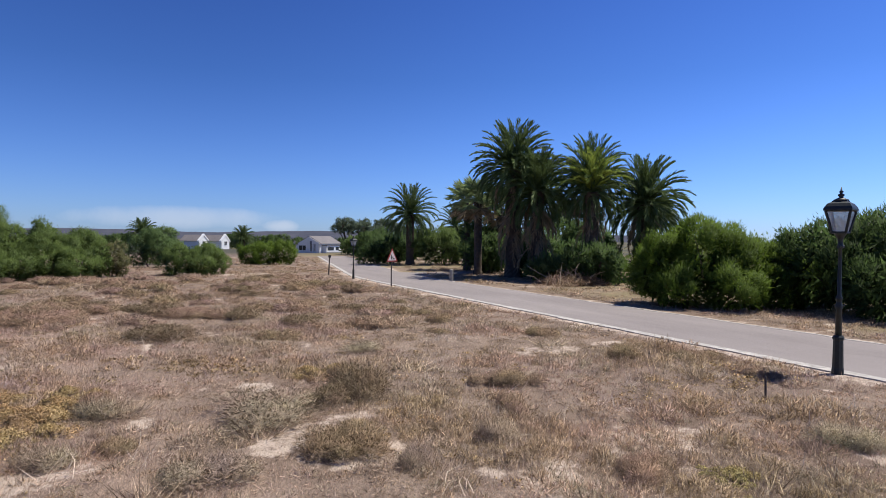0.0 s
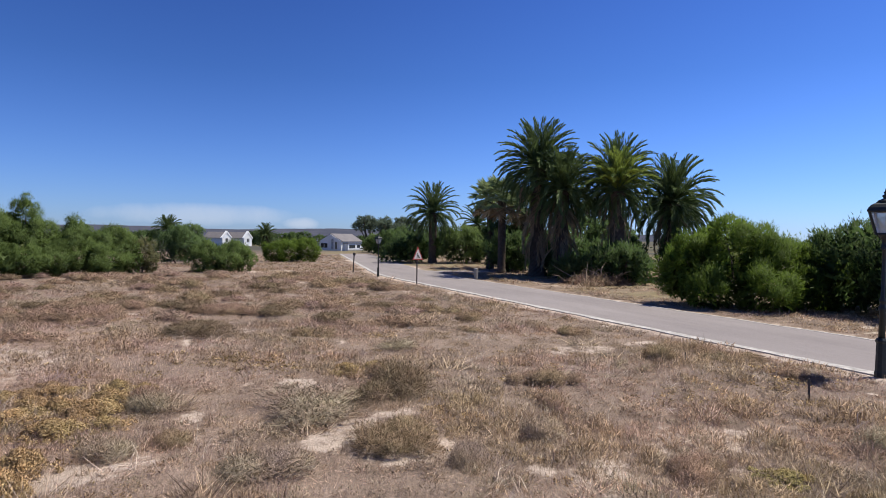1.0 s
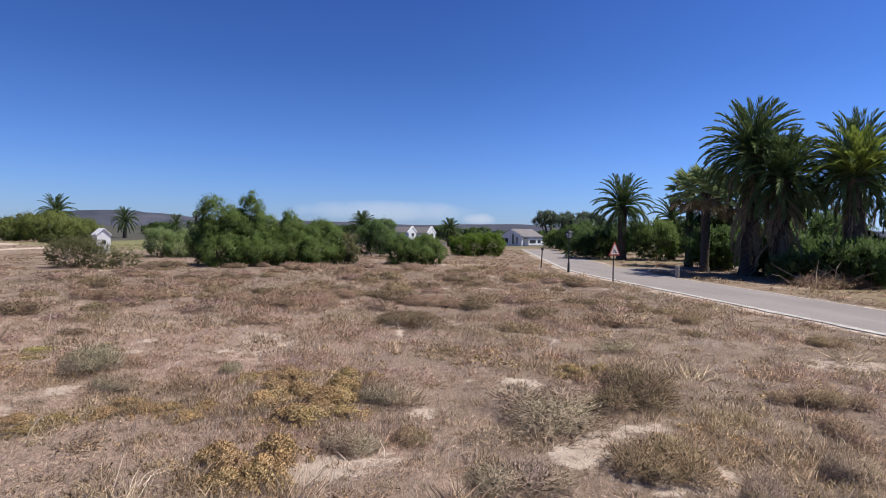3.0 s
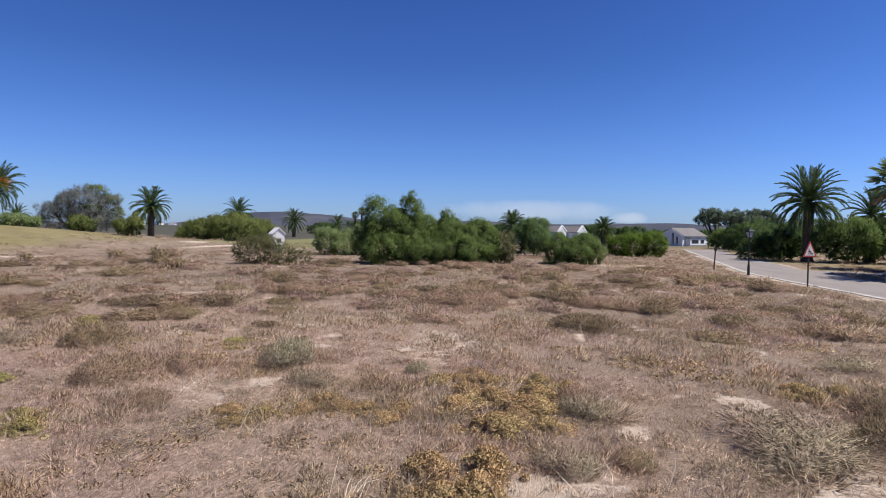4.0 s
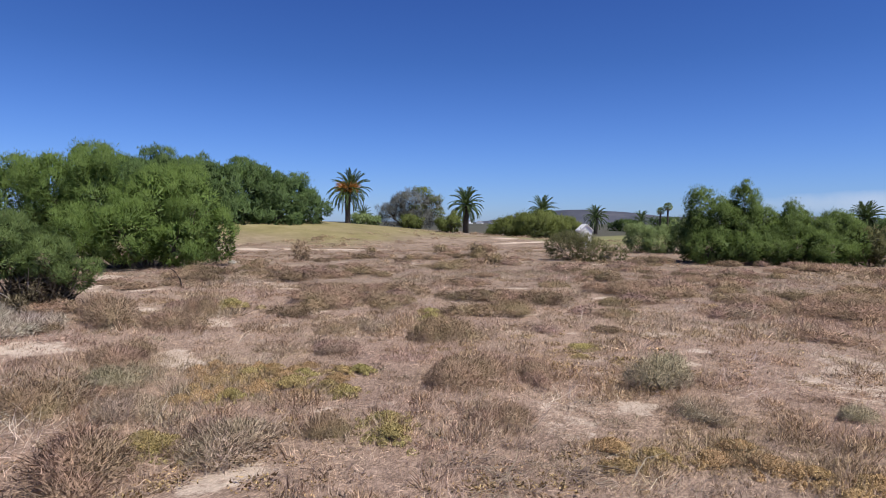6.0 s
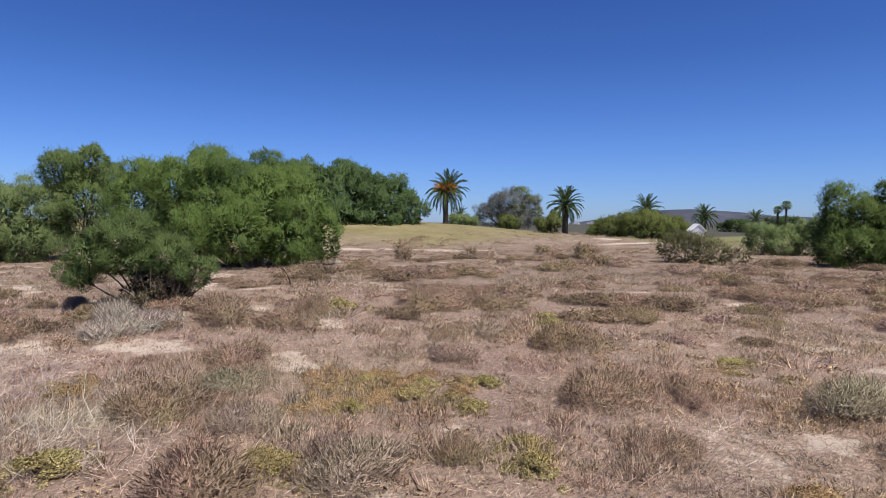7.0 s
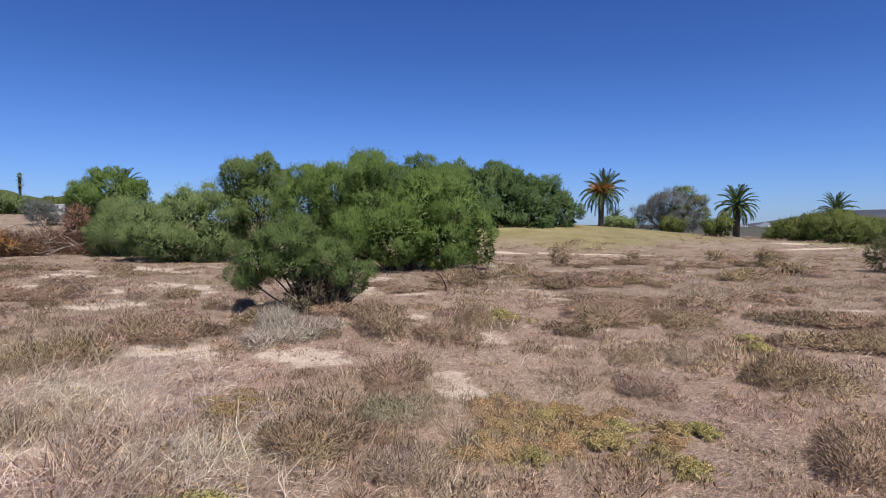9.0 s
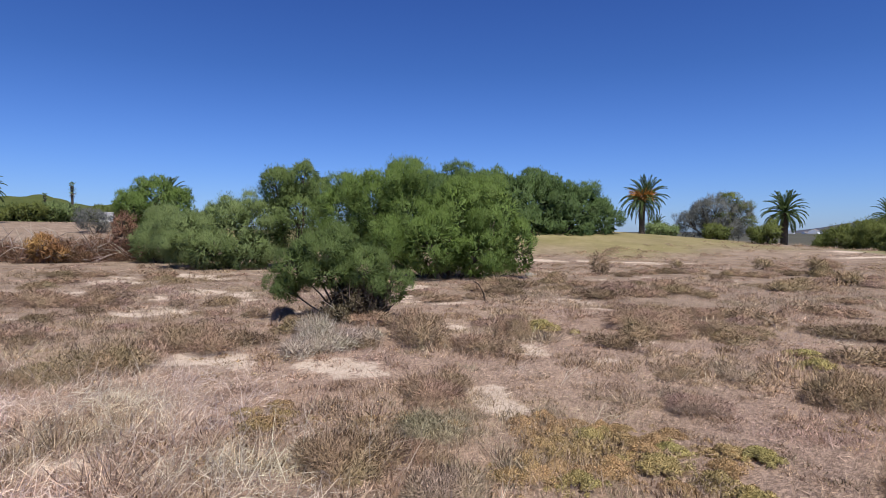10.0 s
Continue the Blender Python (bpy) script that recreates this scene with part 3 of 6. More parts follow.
hill("backdrop_west", "low dark scrub rise in the distance", 75, 135, 330, lambda y: 19 * smooth((y - 80) / 9.0) - 3 + 1.5 * math.sin(y * 0.9), M_LEAF_OLIVE, 120)


# ---- dry scrub of the field ----
def straw_tuft(rng, n, leaf, r0):
    """A tuft of straw of radius 1: corners and normals of its blades, (n, 3, 3) each."""
    az = rng.uniform(0, 2 * math.pi, n)
    ring = np.stack([np.cos(az), np.sin(az), np.zeros(n)], 1)
    foot = ring * (rng.uniform(0, 1, n) ** 0.6 * 0.7)[:, None]
    axis = unit(rng.normal(size=(n, 3)) * 0.5 + ring * 0.5 + np.array([0, 0, 0.9]))
    wide = unit(np.cross(axis, rng.normal(size=(n, 3)))) * (leaf[1] / r0 * rng.uniform(0.4, 0.8, n) / 2)[:, None]
    tip = foot + axis * rng.uniform(0.5, 1.5, n)[:, None]
    return np.stack([foot - wide, foot + wide, tip], 1), np.repeat(unit(ring * 0.4 + np.array([0, 0, 1.0]) + rng.normal(size=(n, 3)) * 0.4)[:, None], 3, 1)


def shrublet(rng, n, leaf, r0):
    """A low lumpy dome of twig tips or small leaves, of radius 1."""
    u = unit(rng.normal(size=(n, 3)))
    u[:, 2] = np.abs(u[:, 2])
    knobs = unit(rng.normal(size=(6, 3)) + np.array([0, 0, 0.4]))
    lump = 0.72 + 0.42 * np.max(np.clip(u @ knobs.T, 0, 1) ** 6, 1)
    foot = u * (lump * rng.uniform(0.15, 1, n) ** 0.5)[:, None] * np.array([1.15, 1.15, 0.72])
    axis = unit(u * 0.5 + rng.normal(size=(n, 3)) * 0.5 + np.array([0, 0, 0.6]))
    wide = unit(np.cross(axis, rng.normal(size=(n, 3)))) * (leaf[1] / r0 * rng.uniform(0.6, 1.4, n) / 2)[:, None]
    tip = foot + axis * (leaf[0] / r0 * rng.uniform(0.5, 1.5, n))[:, None]
    return np.stack([foot - wide, foot + wide, tip], 1), np.repeat(unit(u * 0.7 + rng.normal(size=(n, 3)) * 0.42 + np.array([0, 0, 0.5]))[:, None], 3, 1)


def scatter(rng, near, far, density, shun=0.93):
    """Points of the field at a distance between near and far from the walk, on the side that it looks to."""
    span = far + 8
    n = int(density * (2 * span) ** 2)
    x, y = rng.uniform(-3 - span, -3 + span, n), rng.uniform(4 - span, 4 + span, n)
    d = np.minimum(np.hypot(x, y), np.minimum(np.hypot(x + 3.2, y - 3.4), np.hypot(x + 6.2, y - 4.9)))
    yaw = np.degrees(np.arctan2(-(x + 3), y - 1))
    ok = (d > near) & (d < far) & ((x - bend(y) < 12.1) | ((x - bend(y) > 17.4) & (x < 34))) & (yaw > -92) & (yaw < 110) & ((x * 0.55 + y * 0.83 > 1.5) | ((x < -8) & (y > 0.5)))
    x, y = x[ok], y[ok]
    ok = (rng.random(len(x)) > bareness(x, y) * shun) & ((height(x, y) < 0.35) | (x > -44) | (np.hypot(x + 62, y - 45) > 50))
    return x[ok], y[ok]


def straw_patch(x, y):
    """Where long bleached straw takes over, on the slope west of the walk."""
    return np.maximum.reduce([np.exp(-((x - cx) / 1.5) ** 2 - ((y - cy) / 1.2) ** 2) for cx, cy in ((-14.2, 4.3), (-14.0, 5.2), (-12.3, 5.3), (-12.4, 4.1), (-15.9, 4.6), (-11.5, 5.5))])


STUFF = {  # material, what it is, length and width of a leaf, how much of it
    "straw": (M_STRAW, "dry_grass", "dry tan straw grass over the sandy field", (0.06, 0.016), 0.55),
    "heath": (M_HEATH, "dry_heath", "low dry pinkish-brown heath scrub on sand", (0.06, 0.008), 1.0),
    "brown": (M_BROWN_GRASS, "brown_scrub", "brown summer-dry scrub in the sand", (0.06, 0.008), 1.0),
    "grey": (M_GREY_TWIG, "grey_heath", "bleached grey twiggy heath on sand", (0.06, 0.007), 0.8),
    "leafy": (M_SUCCULENT, "succulent_groundcover", "ochre creeping succulents on dry sand", (0.036, 0.021), 1.0),
}


def field():
    rng = np.random.default_rng(5)
    heaps, bends = {k: [] for k in STUFF}, {k: [] for k in STUFF}
    # from, to, coarseness, and tufts per square metre in three sizes
    bands = ((0.0, 9, 1.0, (17, 4.6, 0.6)), (9, 17, 1.5, (9, 3.2, 0.5)), (17, 29, 2.2, (4.5, 3.2, 0.5)), (29, 54, 3.4, (0.6, 1.9, 0.4)), (54, 84, 5.5, (0.0, 0.4, 0.25)))
    for near, far, coarse, dense in bands:
        for r0, density in zip((0.11, 0.19, 0.32), dense):
            if not density:
                continue
            x, y = scatter(rng, near, far, density * 2.1)
            thick = 0.69 + 0.31 * smooth((x - 1) / 4) * (x < 13)  # denser towards the road
            keep = rng.random(len(x)) < thick * (0.6 + 0.4 * smooth((fractal(x + 30, y + 60, 1.5, 55, 2) - 0.34) / 0.3))
            x, y = x[keep], y[keep]
            n = len(x)
            dry, rich, pale, c = fractal(x + 100, y + 400, 4.0, 81), fractal(x + 700, y + 100, 2.4, 91), fractal(x + 250, y + 20, 2.0, 97), rng.random(n)
            away = np.hypot(x + 3, y - 4)
            kind = np.where(dry + (c - 0.5) * 0.5 > 0.5, 1, 2)
            kind = np.where((x + rng.normal(size=n) * 2.5 > -1) & (rng.random(n) < 0.5), 2, kind)
            kind = np.where((pale + (rng.random(n) - 0.5) * 0.4 > 0.64) & (away < 30), 3, kind)
            kind = np.where((rich + (rng.random(n) - 0.5) * 0.2 > 0.58) & (rng.random(n) < 0.7) & (away < 20), 4, kind)
            kind = np.where(rng.random(n) < 0.10, 0, kind)
            kind = np.where((straw_patch(x, y) > 0.3) & (rng.random(n) < 0.65), 0, kind)
            size = r0 * (1 + 0.09 * (coarse - 1))
            for k, (name, (_, _, _, leaf, share)) in enumerate(STUFF.items()):
                leaf = (leaf[0] * coarse**0.6, leaf[1] * coarse**0.95)
                count = max(8, int(share * 1.4 * size * size / (0.5 * leaf[0] * leaf[1]) / coarse**0.35))
                px, py = x[kind == k], y[kind == k]
                pick = rng.integers(0, 5, len(px))
                for v in range(5):
                    tri, nor = (straw_tuft if name == "straw" else shrublet)(rng, count, leaf, size)
                    qx, qy = px[pick == v], py[pick == v]
                    m = len(qx)
                    th, sc = rng.uniform(0, 2 * math.pi, m), size * rng.uniform(0.7, 1.35, m)
                    tall = sc * rng.uniform(0.5, 1.05, m) * (0.7 if coarse > 2 else 1.0) * (0.6 if name == "leafy" else 1.0) * (0.6 + 0.55 * smooth((fractal(qx + 30, qy + 60, 1.5, 55, 2) - 0.3) / 0.4))
                    cs, sn = np.cos(th)[:, None], np.sin(th)[:, None]
                    P, Q = tri.reshape(1, -1, 3), nor.reshape(1, -1, 3)
                    X = (P[..., 0] * cs - P[..., 1] * sn) * sc[:, None] + qx[:, None]
                    Y = (P[..., 0] * sn + P[..., 1] * cs) * sc[:, None] + qy[:, None]
                    Z = P[..., 2] * tall[:, None] + height(qx, qy)[:, None] - 0.02
                    heaps[name].append(np.stack([X, Y, Z], -1).reshape(-1, 3))
                    bends[name].append(np.stack([Q[..., 0] * cs - Q[..., 1] * sn, Q[..., 0] * sn + Q[..., 1] * cs, np.broadcast_to(Q[..., 2], X.shape)], -1).reshape(-1, 3))
    for name, (mat, object_name, label, _, _) in STUFF.items():
        V = np.concatenate(heaps[name])
        me = mesh_np(object_name, V, np.arange(len(V)).reshape(-1, 3), mat, normals=np.concatenate(bends[name]))
        tagged(new(object_name, me), label, "scrub", kind="stuff")

    litter = []
    for near, far, density, widen in ((0.0, 9, 170, 1.0), (9, 16, 50, 1.6)):
        x, y = scatter(rng, near, far, density)
        n = len(x)
        axis = unit(rng.normal(size=(n, 3)) * np.array([1, 1, 0.35]))
        foot = np.stack([x, y, height(x, y) + rng.uniform(0.0, 0.06, n)], 1)
        wide = unit(np.cross(axis, rng.normal(size=(n, 3)))) * (rng.uniform(0.002, 0.004, n) * widen)[:, None]
        litter.append(np.stack([foot - wide, foot + wide, foot + axis * rng.uniform(0.04, 0.15, n)[:, None]], 1).reshape(-1, 3))
    # a haze of fine dry stems between the shrubs
    wisps = []
    for near, far, density, widen in ((0.0, 9, 560, 1.15), (9, 17, 230, 1.7), (17, 30, 75, 2.9)):
        x, y = scatter(rng, near, far, density, 0.72)
        n = len(x)
        tall = 0.6 + 0.8 * smooth((fractal(x + 30, y + 60, 1.5, 55, 2) - 0.3) / 0.4)
        axis = unit(rng.normal(size=(n, 3)) * 0.55 + np.array([0.15, 0.05, 0.8]))
        foot = np.stack([x, y, height(x, y) - 0.01], 1)
        wide = unit(np.cross(axis, rng.normal(size=(n, 3)))) * (rng.uniform(0.0016, 0.0034, n) * widen)[:, None]
        wisps.append(np.stack([foot - wide, foot + wide, foot + axis * (rng.uniform(0.05, 0.2, n) * tall)[:, None]], 1).reshape(-1, 3))
    # long pale stalks, thickest on the slope west of the walk
    x, y = scatter(rng, 3.5, 16, 18)
    keep = rng.random(len(x)) < 0.015 + 0.95 * np.clip(straw_patch(x, y) * 1.4, 0, 1)
    x, y = x[keep], y[keep]
    stalks = []
    for _ in range(26):
        n = len(x)
        foot = np.stack([x + rng.normal(size=n) * 0.16, y + rng.normal(size=n) * 0.16, height(x, y)], 1)
        axis = unit(np.array([0.45, 0.2, 0.5]) + rng.normal(size=(n, 3)) * 0.55)
        bow = unit(axis + rng.normal(size=(n, 3)) * 0.35 + np.array([0.2, 0.1, -0.3]))
        long = rng.lognormal(-1.45, 0.42, (n, 1))
        wide = unit(np.cross(axis, rng.normal(size=(n, 3)))) * rng.uniform(0.0022, 0.0046, n)[:, None]
        knee = foot + axis * long * 0.55
        tip = knee + bow * long * 0.6
        stalks.append(np.stack([foot - wide, foot + wide, knee + wide * 0.7, foot - wide, knee + wide * 0.7, knee - wide * 0.7, knee - wide * 0.7, knee + wide * 0.7, tip], 1).reshape(-1, 3))
    for heap, object_name, mat, label in ((stalks, "long_straw", M_PALE_STRAW, "long pale bleached grass stalks leaning over"), (wisps, "fine_grass", M_WISP, "fine pinkish-tan dry stems between the shrubs"), (litter, "straw_litter", M_STRAW, "broken straw and twigs lying on the sand")):
        V = np.concatenate(heap)
        tagged(new(object_name, mesh_np(object_name, V, np.arange(len(V)).reshape(-1, 3), mat)), label, "scrub", kind="stuff")


field()


# ---- single dry shrubs in the field ----
def dry_shrub_mesh(seed, n, mat, leaf, mat_like=False):
    """A lumpy dome of fine twigs, or a creeping mat, 1 m wide and 0.5 m high."""
    rng = np.random.default_rng(seed)
    lob = np.array([(0, 0, 0.04, 0.36, 0.36, 0.38)] + [(rng.normal() * 0.16, rng.normal() * 0.16, rng.uniform(0.02, 0.14), r, r, r * rng.uniform(1.0, 1.35)) for r in rng.uniform(0.16, 0.28, 8)])
    k = rng.integers(0, len(lob), n)
    u = unit(rng.normal(size=(n, 3)))
    u[:, 2] = np.abs(u[:, 2])
    p = lob[k, :3] + u * lob[k, 3:] * rng.uniform(0.2, 1.0, (n, 1)) ** 0.45
    if mat_like:  # ragged at its edges, made of small cushions
        a, q = rng.uniform(0, 2 * math.pi, 60), np.abs(rng.normal(size=60)) * 0.24
        cx, cy, cr = np.cos(a) * q, np.sin(a) * q, rng.uniform(0.05, 0.11, 60)
        k = rng.integers(0, 60, n)
        p = np.stack([cx[k], cy[k], 0.24 * np.exp(-(q[k] / 0.3) ** 2)], 1) + u * (cr[k] * rng.uniform(0.3, 1, n) ** 0.4)[:, None] * np.array([1, 1, 1.8])
    axis = unit(u * 0.6 + rng.normal(size=(n, 3)) * 0.55 + np.array([0, 0, 0.5]))
    long, W = leaf[0] * rng.uniform(0.5, 1.5, n), leaf[1] * rng.uniform(0.6, 1.4, n)
    wisp = rng.random(n) < (0.0 if mat_like else 0.14)  # thin shoots round the dome
    long[wisp] *= 2.2
    W[wisp] *= 0.6
    sd = unit(np.cross(unit(u + rng.normal(size=(n, 3)) * 0.6), axis)) * W[:, None] / 2
    V = np.stack([p + sd, p - sd, p + axis * long[:, None]], 1).reshape(-1, 3)
    N = np.repeat(unit(u * 0.85 + rng.normal(size=(n, 3)) * 0.42 + np.array([0, 0, 0.45])), 3, 0)
    az, m = rng.uniform(0, 2 * math.pi, 34), 34
    tip = np.stack([np.cos(az) * rng.uniform(0.15, 0.42, m), np.sin(az) * rng.uniform(0.15, 0.42, m), rng.uniform(0.15, 0.5, m)], 1)
    sd = unit(np.cross(tip, rng.normal(size=(m, 3)))) * 0.004
    S = np.stack([sd, -sd, tip * 1.1], 1).reshape(-1, 3)
    twigs = mesh_np("twig_dome", V, np.arange(len(V)).reshape(-1, 3), mat, normals=N)
    return twigs, mesh_np("stem", S, np.arange(len(S)).reshape(-1, 3), M_BARK, normals=np.repeat(unit(tip), 3, 0))


FINE, SMALL_LEAF = (0.05, 0.0068), (0.028, 0.018)
SHRUB_KINDS = {
    "dark": ([dry_shrub_mesh(s, 13000, M_DARK_TWIG, FINE) for s in (1, 2)], "dense dark brown dry shrub dome on sandy ground"),
    "olive": ([dry_shrub_mesh(s, 13000, M_OLIVE_TWIG, FINE) for s in (11, 12)], "olive-brown dry shrub on sandy ground"),
    "brown": ([dry_shrub_mesh(s, 13000, M_BROWN_TWIG, FINE) for s in (3, 4)], "dry reddish-brown twiggy shrub on sandy ground"),
    "maroon": ([dry_shrub_mesh(s, 13000, M_MAROON_TWIG, FINE) for s in (13, 14)], "dull maroon-brown heath cushion on sandy ground"),
    "grey": ([dry_shrub_mesh(s, 6500, M_GREY_TWIG, (0.06, 0.007)) for s in (5, 6)], "bleached grey shrub with fine bare twigs"),
    "bleached": ([dry_shrub_mesh(s, 5000, M_BLEACHED, (0.1, 0.007)) for s in (17, 18)], "bleached white-grey dead shrub with bare twigs"),
    "greygreen": ([dry_shrub_mesh(s, 10000, M_GREYGREEN_TWIG, FINE) for s in (15, 16)], "grey-green dusty shrub on sandy ground"),
    "ochre": ([dry_shrub_mesh(s, 12000, M_SUCCULENT, SMALL_LEAF, True) for s in (9, 10)], "ochre succulent mat creeping over dry sand"),
    "gold": ([dry_shrub_mesh(s, 12000, M_GOLD_TWIG, SMALL_LEAF, True) for s in (7, 8)], "yellow-green succulent mat creeping over dry sand"),
}


def dry_shrub(kind, x, y, w, hh, k):
    meshes, label = SHRUB_KINDS[kind]
    ob = tagged(new("dry_shrub"), label, "shrub", "dry shrubs of the field")
    ob.empty_display_size = 0.2
    part_mesh("twig_dome", meshes[k % 2][0], ob)
    part_mesh("stem", meshes[k % 2][1], ob, "thin dark stems")
    ob.matrix_basis = pose(x, y, float(height(x, y)) - 0.03, 0, 0, 77 * k) @ Matrix.Diagonal((1.15 * w, 1.15 * w, {"ochre": 1.4, "gold": 1.4}.get(kind, 1.9) * hh, 1))


# x, y, width, height
DARK_SHRUBS = [(3.2, 9.7, 1.37, 0.62), (0.2, 17.2, 2.09, 0.46)]
OLIVE_SHRUBS = [(2.2, 7.2, 1.15, 0.48), (8.2, 17.5, 0.94, 0.41), (9.8, 14.1, 1.03, 0.37), (9.5, 10.3, 0.95, 0.45), (11.2, 9.8, 1.47, 0.21), (5.5, 23.9, 1.39, 0.38), (-0.4, 8.4, 0.52, 0.25), (-10, 13.3, 1.44, 0.63), (-10.4, 17.1, 1.35, 0.61), (-8, 8.2, 0.58, 0.31), (-5.2, 22.6, 1.07, 0.41), (-17, 4.8, 1.53, 0.6), (-16.6, 3.9, 1.29, 0.39), (-11.1, 6.6, 1.05, 0.5)]
GREY_SHRUBS = [(1.6, 8.9, 1.91, 0.38), (0.6, 6.8, 1.15, 0.32), (4.5, 13.7, 1.22, 0.28), (4.1, 6.9, 0.66, 0.39), (2.7, 6.3, 0.48, 0.32), (-1.1, 8.1, 0.86, 0.31), (-4.7, 11.1, 0.68, 0.35), (-8.3, 7.2, 1.14, 0.45), (-0.7, 10, 0.8, 0.41), (-10.2, 7.1, 0.8, 0.42), (-11.6, 13.3, 0.9, 0.3)]
BLEACHED_SHRUBS = [(-17.0, 8.3, 1.3, 0.6), (-17.7, 8.5, 1.1, 0.8), (-17.3, 9.0, 1.2, 0.6)]
OCHRE_SHRUBS = [(2.9, 11.5, 1.07, 0.41), (-1.5, 10.4, 1.31, 0.53), (-1.1, 11.2, 0.96, 0.41), (-2.1, 7.7, 1.14, 0.62), (-2.3, 7.2, 0.79, 0.37), (-2.4, 11.1, 1.19, 0.43), (-1.5, 9.5, 0.93, 0.4), (-3.3, 9.7, 0.89, 0.34), (-4.2, 10, 0.91, 0.32), (-1.9, 9.8, 1.66, 0.52), (-2.2, 11.6, 1.1, 0.32), (-5.1, 9.4, 0.91, 0.31), (-10, 8.5, 0.6, 0.22), (-10.9, 9, 0.96, 0.3), (-10.4, 8.9, 0.58, 0.27), (-13.4, 6.5, 0.95, 0.29), (-12.7, 6.2, 0.76, 0.37), (-10.1, 8.1, 0.61, 0.21)]
OCHRE_MATS = [(-11.2, 8.8, 0.5, 0.22), (-11.3, 9.4, 0.55, 0.2), (-10.5, 9.2, 0.6, 0.25), (-10.8, 9.8, 0.5, 0.2), (-10.1, 9.5, 0.55, 0.26), (-10.4, 10.2, 0.5, 0.22), (-10.3, 8.5, 0.5, 0.2), (-9.9, 8.7, 0.6, 0.24), (-9.6, 10.1, 0.55, 0.25),
              (-9.4, 9.8, 0.45, 0.24), (-10.3, 7.9, 0.5, 0.22), (-9.4, 9.1, 0.5, 0.2), (-12.2, 7.9, 0.6, 0.24), (-13.1, 8.4, 0.5, 0.2), (-12.5, 7.5, 0.5, 0.2), (-11.8, 8.2, 0.45, 0.18)]
BROWN_SHRUBS = [(10.6, 8.1, 0.8, 0.31), (5, 5.2, 0.74, 0.31), (5.1, 8.1, 0.65, 0.33), (-3.1, 21.2, 2.2, 0.57), (-1.7, 23.4, 1.53, 0.46), (1.4, 21.4, 1.8, 0.46), (-3.3, 23.7, 1.51, 0.49), (-5.4, 22.1, 1.26, 0.46), (-9.3, 23.3, 2.13, 0.64), (-0.6, 10.5, 0.79, 0.32), (5.8, 9.3, 0.92, 0.41), (-8.2, 11.3, 1.23, 0.34), (-7.3, 11.9, 0.65, 0.32), (-16.4, 12.5, 0.61, 0.58), (-16.4, 16.8, 2.31, 0.49), (-16, 19, 1.58, 0.34), (-9.8, 25.4, 2.04, 0.42), (-8.8, 28.7, 1.59, 0.33), (-3.5, 24.8, 1.56, 0.51), (-16.8, 10.5, 1.47, 0.8), (-15.3, 10.9, 1.2, 0.54), (-13.2, 8.7, 1.15, 0.41)]
BROWN_SHRUBS_BEYOND = [(-21.6, 9.0, 0.9, 0.4), (-20.6, 9.2, 0.8, 0.36), (-8.9, 6, 1.28, 0.53), (-8, 10.9, 1.11, 0.47), (-7.1, 11.5, 0.71, 0.35), (-6.6, 9.6, 0.6, 0.25), (-12.2, 12.7, 0.83, 0.32), (-18.3, 6.4, 1.68, 0.62), (-16, 12.3, 0.5, 0.45), (-15.8, 16.2, 1.48, 0.44), (-27.6, 3.3, 2.74, 0.66), (-26.7, 4.9, 1.29, 0.63), (-11.2, 7.4, 0.63, 0.27), (-15.3, 15.8, 1.59, 0.52), (-14.4, 16.8, 1.18, 0.35), (-25.6, 37.9, 1.8, 0.55), (-25.9, 43, 1.93, 1)]
GOLD_SHRUBS = [(5.8, 4.6, 0.69, 0.24), (-11.4, 15.1, 0.71, 0.38), (-16.8, 13.6, 1.04, 0.45), (-7.2, 13.6, 0.49, 0.15), (-8.9, 9.4, 0.55, 0.34), (-9.8, 9.3, 0.7, 0.3), (-7.4, 8.5, 0.62, 0.32), (-8, 8.3, 0.26, 0.19), (-10, 9.7, 0.51, 0.24), (-8.9, 6.8, 0.57, 0.33), (-9.2, 6.8, 0.5, 0.3), (-10.4, 5.4, 0.87, 0.36), (-12.1, 16, 0.98, 0.3), (-7.4, 14.2, 0.75, 0.21), (-9.4, 10.3, 0.52, 0.28), (-7.7, 8.8, 0.53, 0.29), (-9.3, 9.5, 0.46, 0.27)]
GREYGREEN_SHRUBS = [(8, 4.7, 0.94, 0.36), (-5.5, 12.2, 0.95, 0.65), (-3.2, 12, 0.53, 0.25), (-11.6, 7.7, 0.79, 0.38)]
MAROON_SHRUBS = [(-8.6, 7.3, 1.02, 0.29), (-10.9, 11.3, 0.89, 0.28)]
for kind, shrubs in (("bleached", BLEACHED_SHRUBS), ("dark", DARK_SHRUBS), ("olive", OLIVE_SHRUBS), ("grey", GREY_SHRUBS), ("ochre", OCHRE_SHRUBS + OCHRE_MATS), ("brown", BROWN_SHRUBS + BROWN_SHRUBS_BEYOND), ("gold", GOLD_SHRUBS), ("greygreen", GREYGREEN_SHRUBS), ("maroon", MAROON_SHRUBS)):
    for k, (x, y, w, hh) in enumerate(shrubs):
        if kind == "ochre" and w > 0.8:  # broad mats are several plants
            for i in range(3):
                dry_shrub(kind, x + 0.3 * w * math.cos(2.1 * i + k), y + 0.3 * w * math.sin(2.1 * i + k), 0.62 * w, 0.8 * hh, k + i)
        else:
            dry_shrub(kind, x, y, w, hh, k)


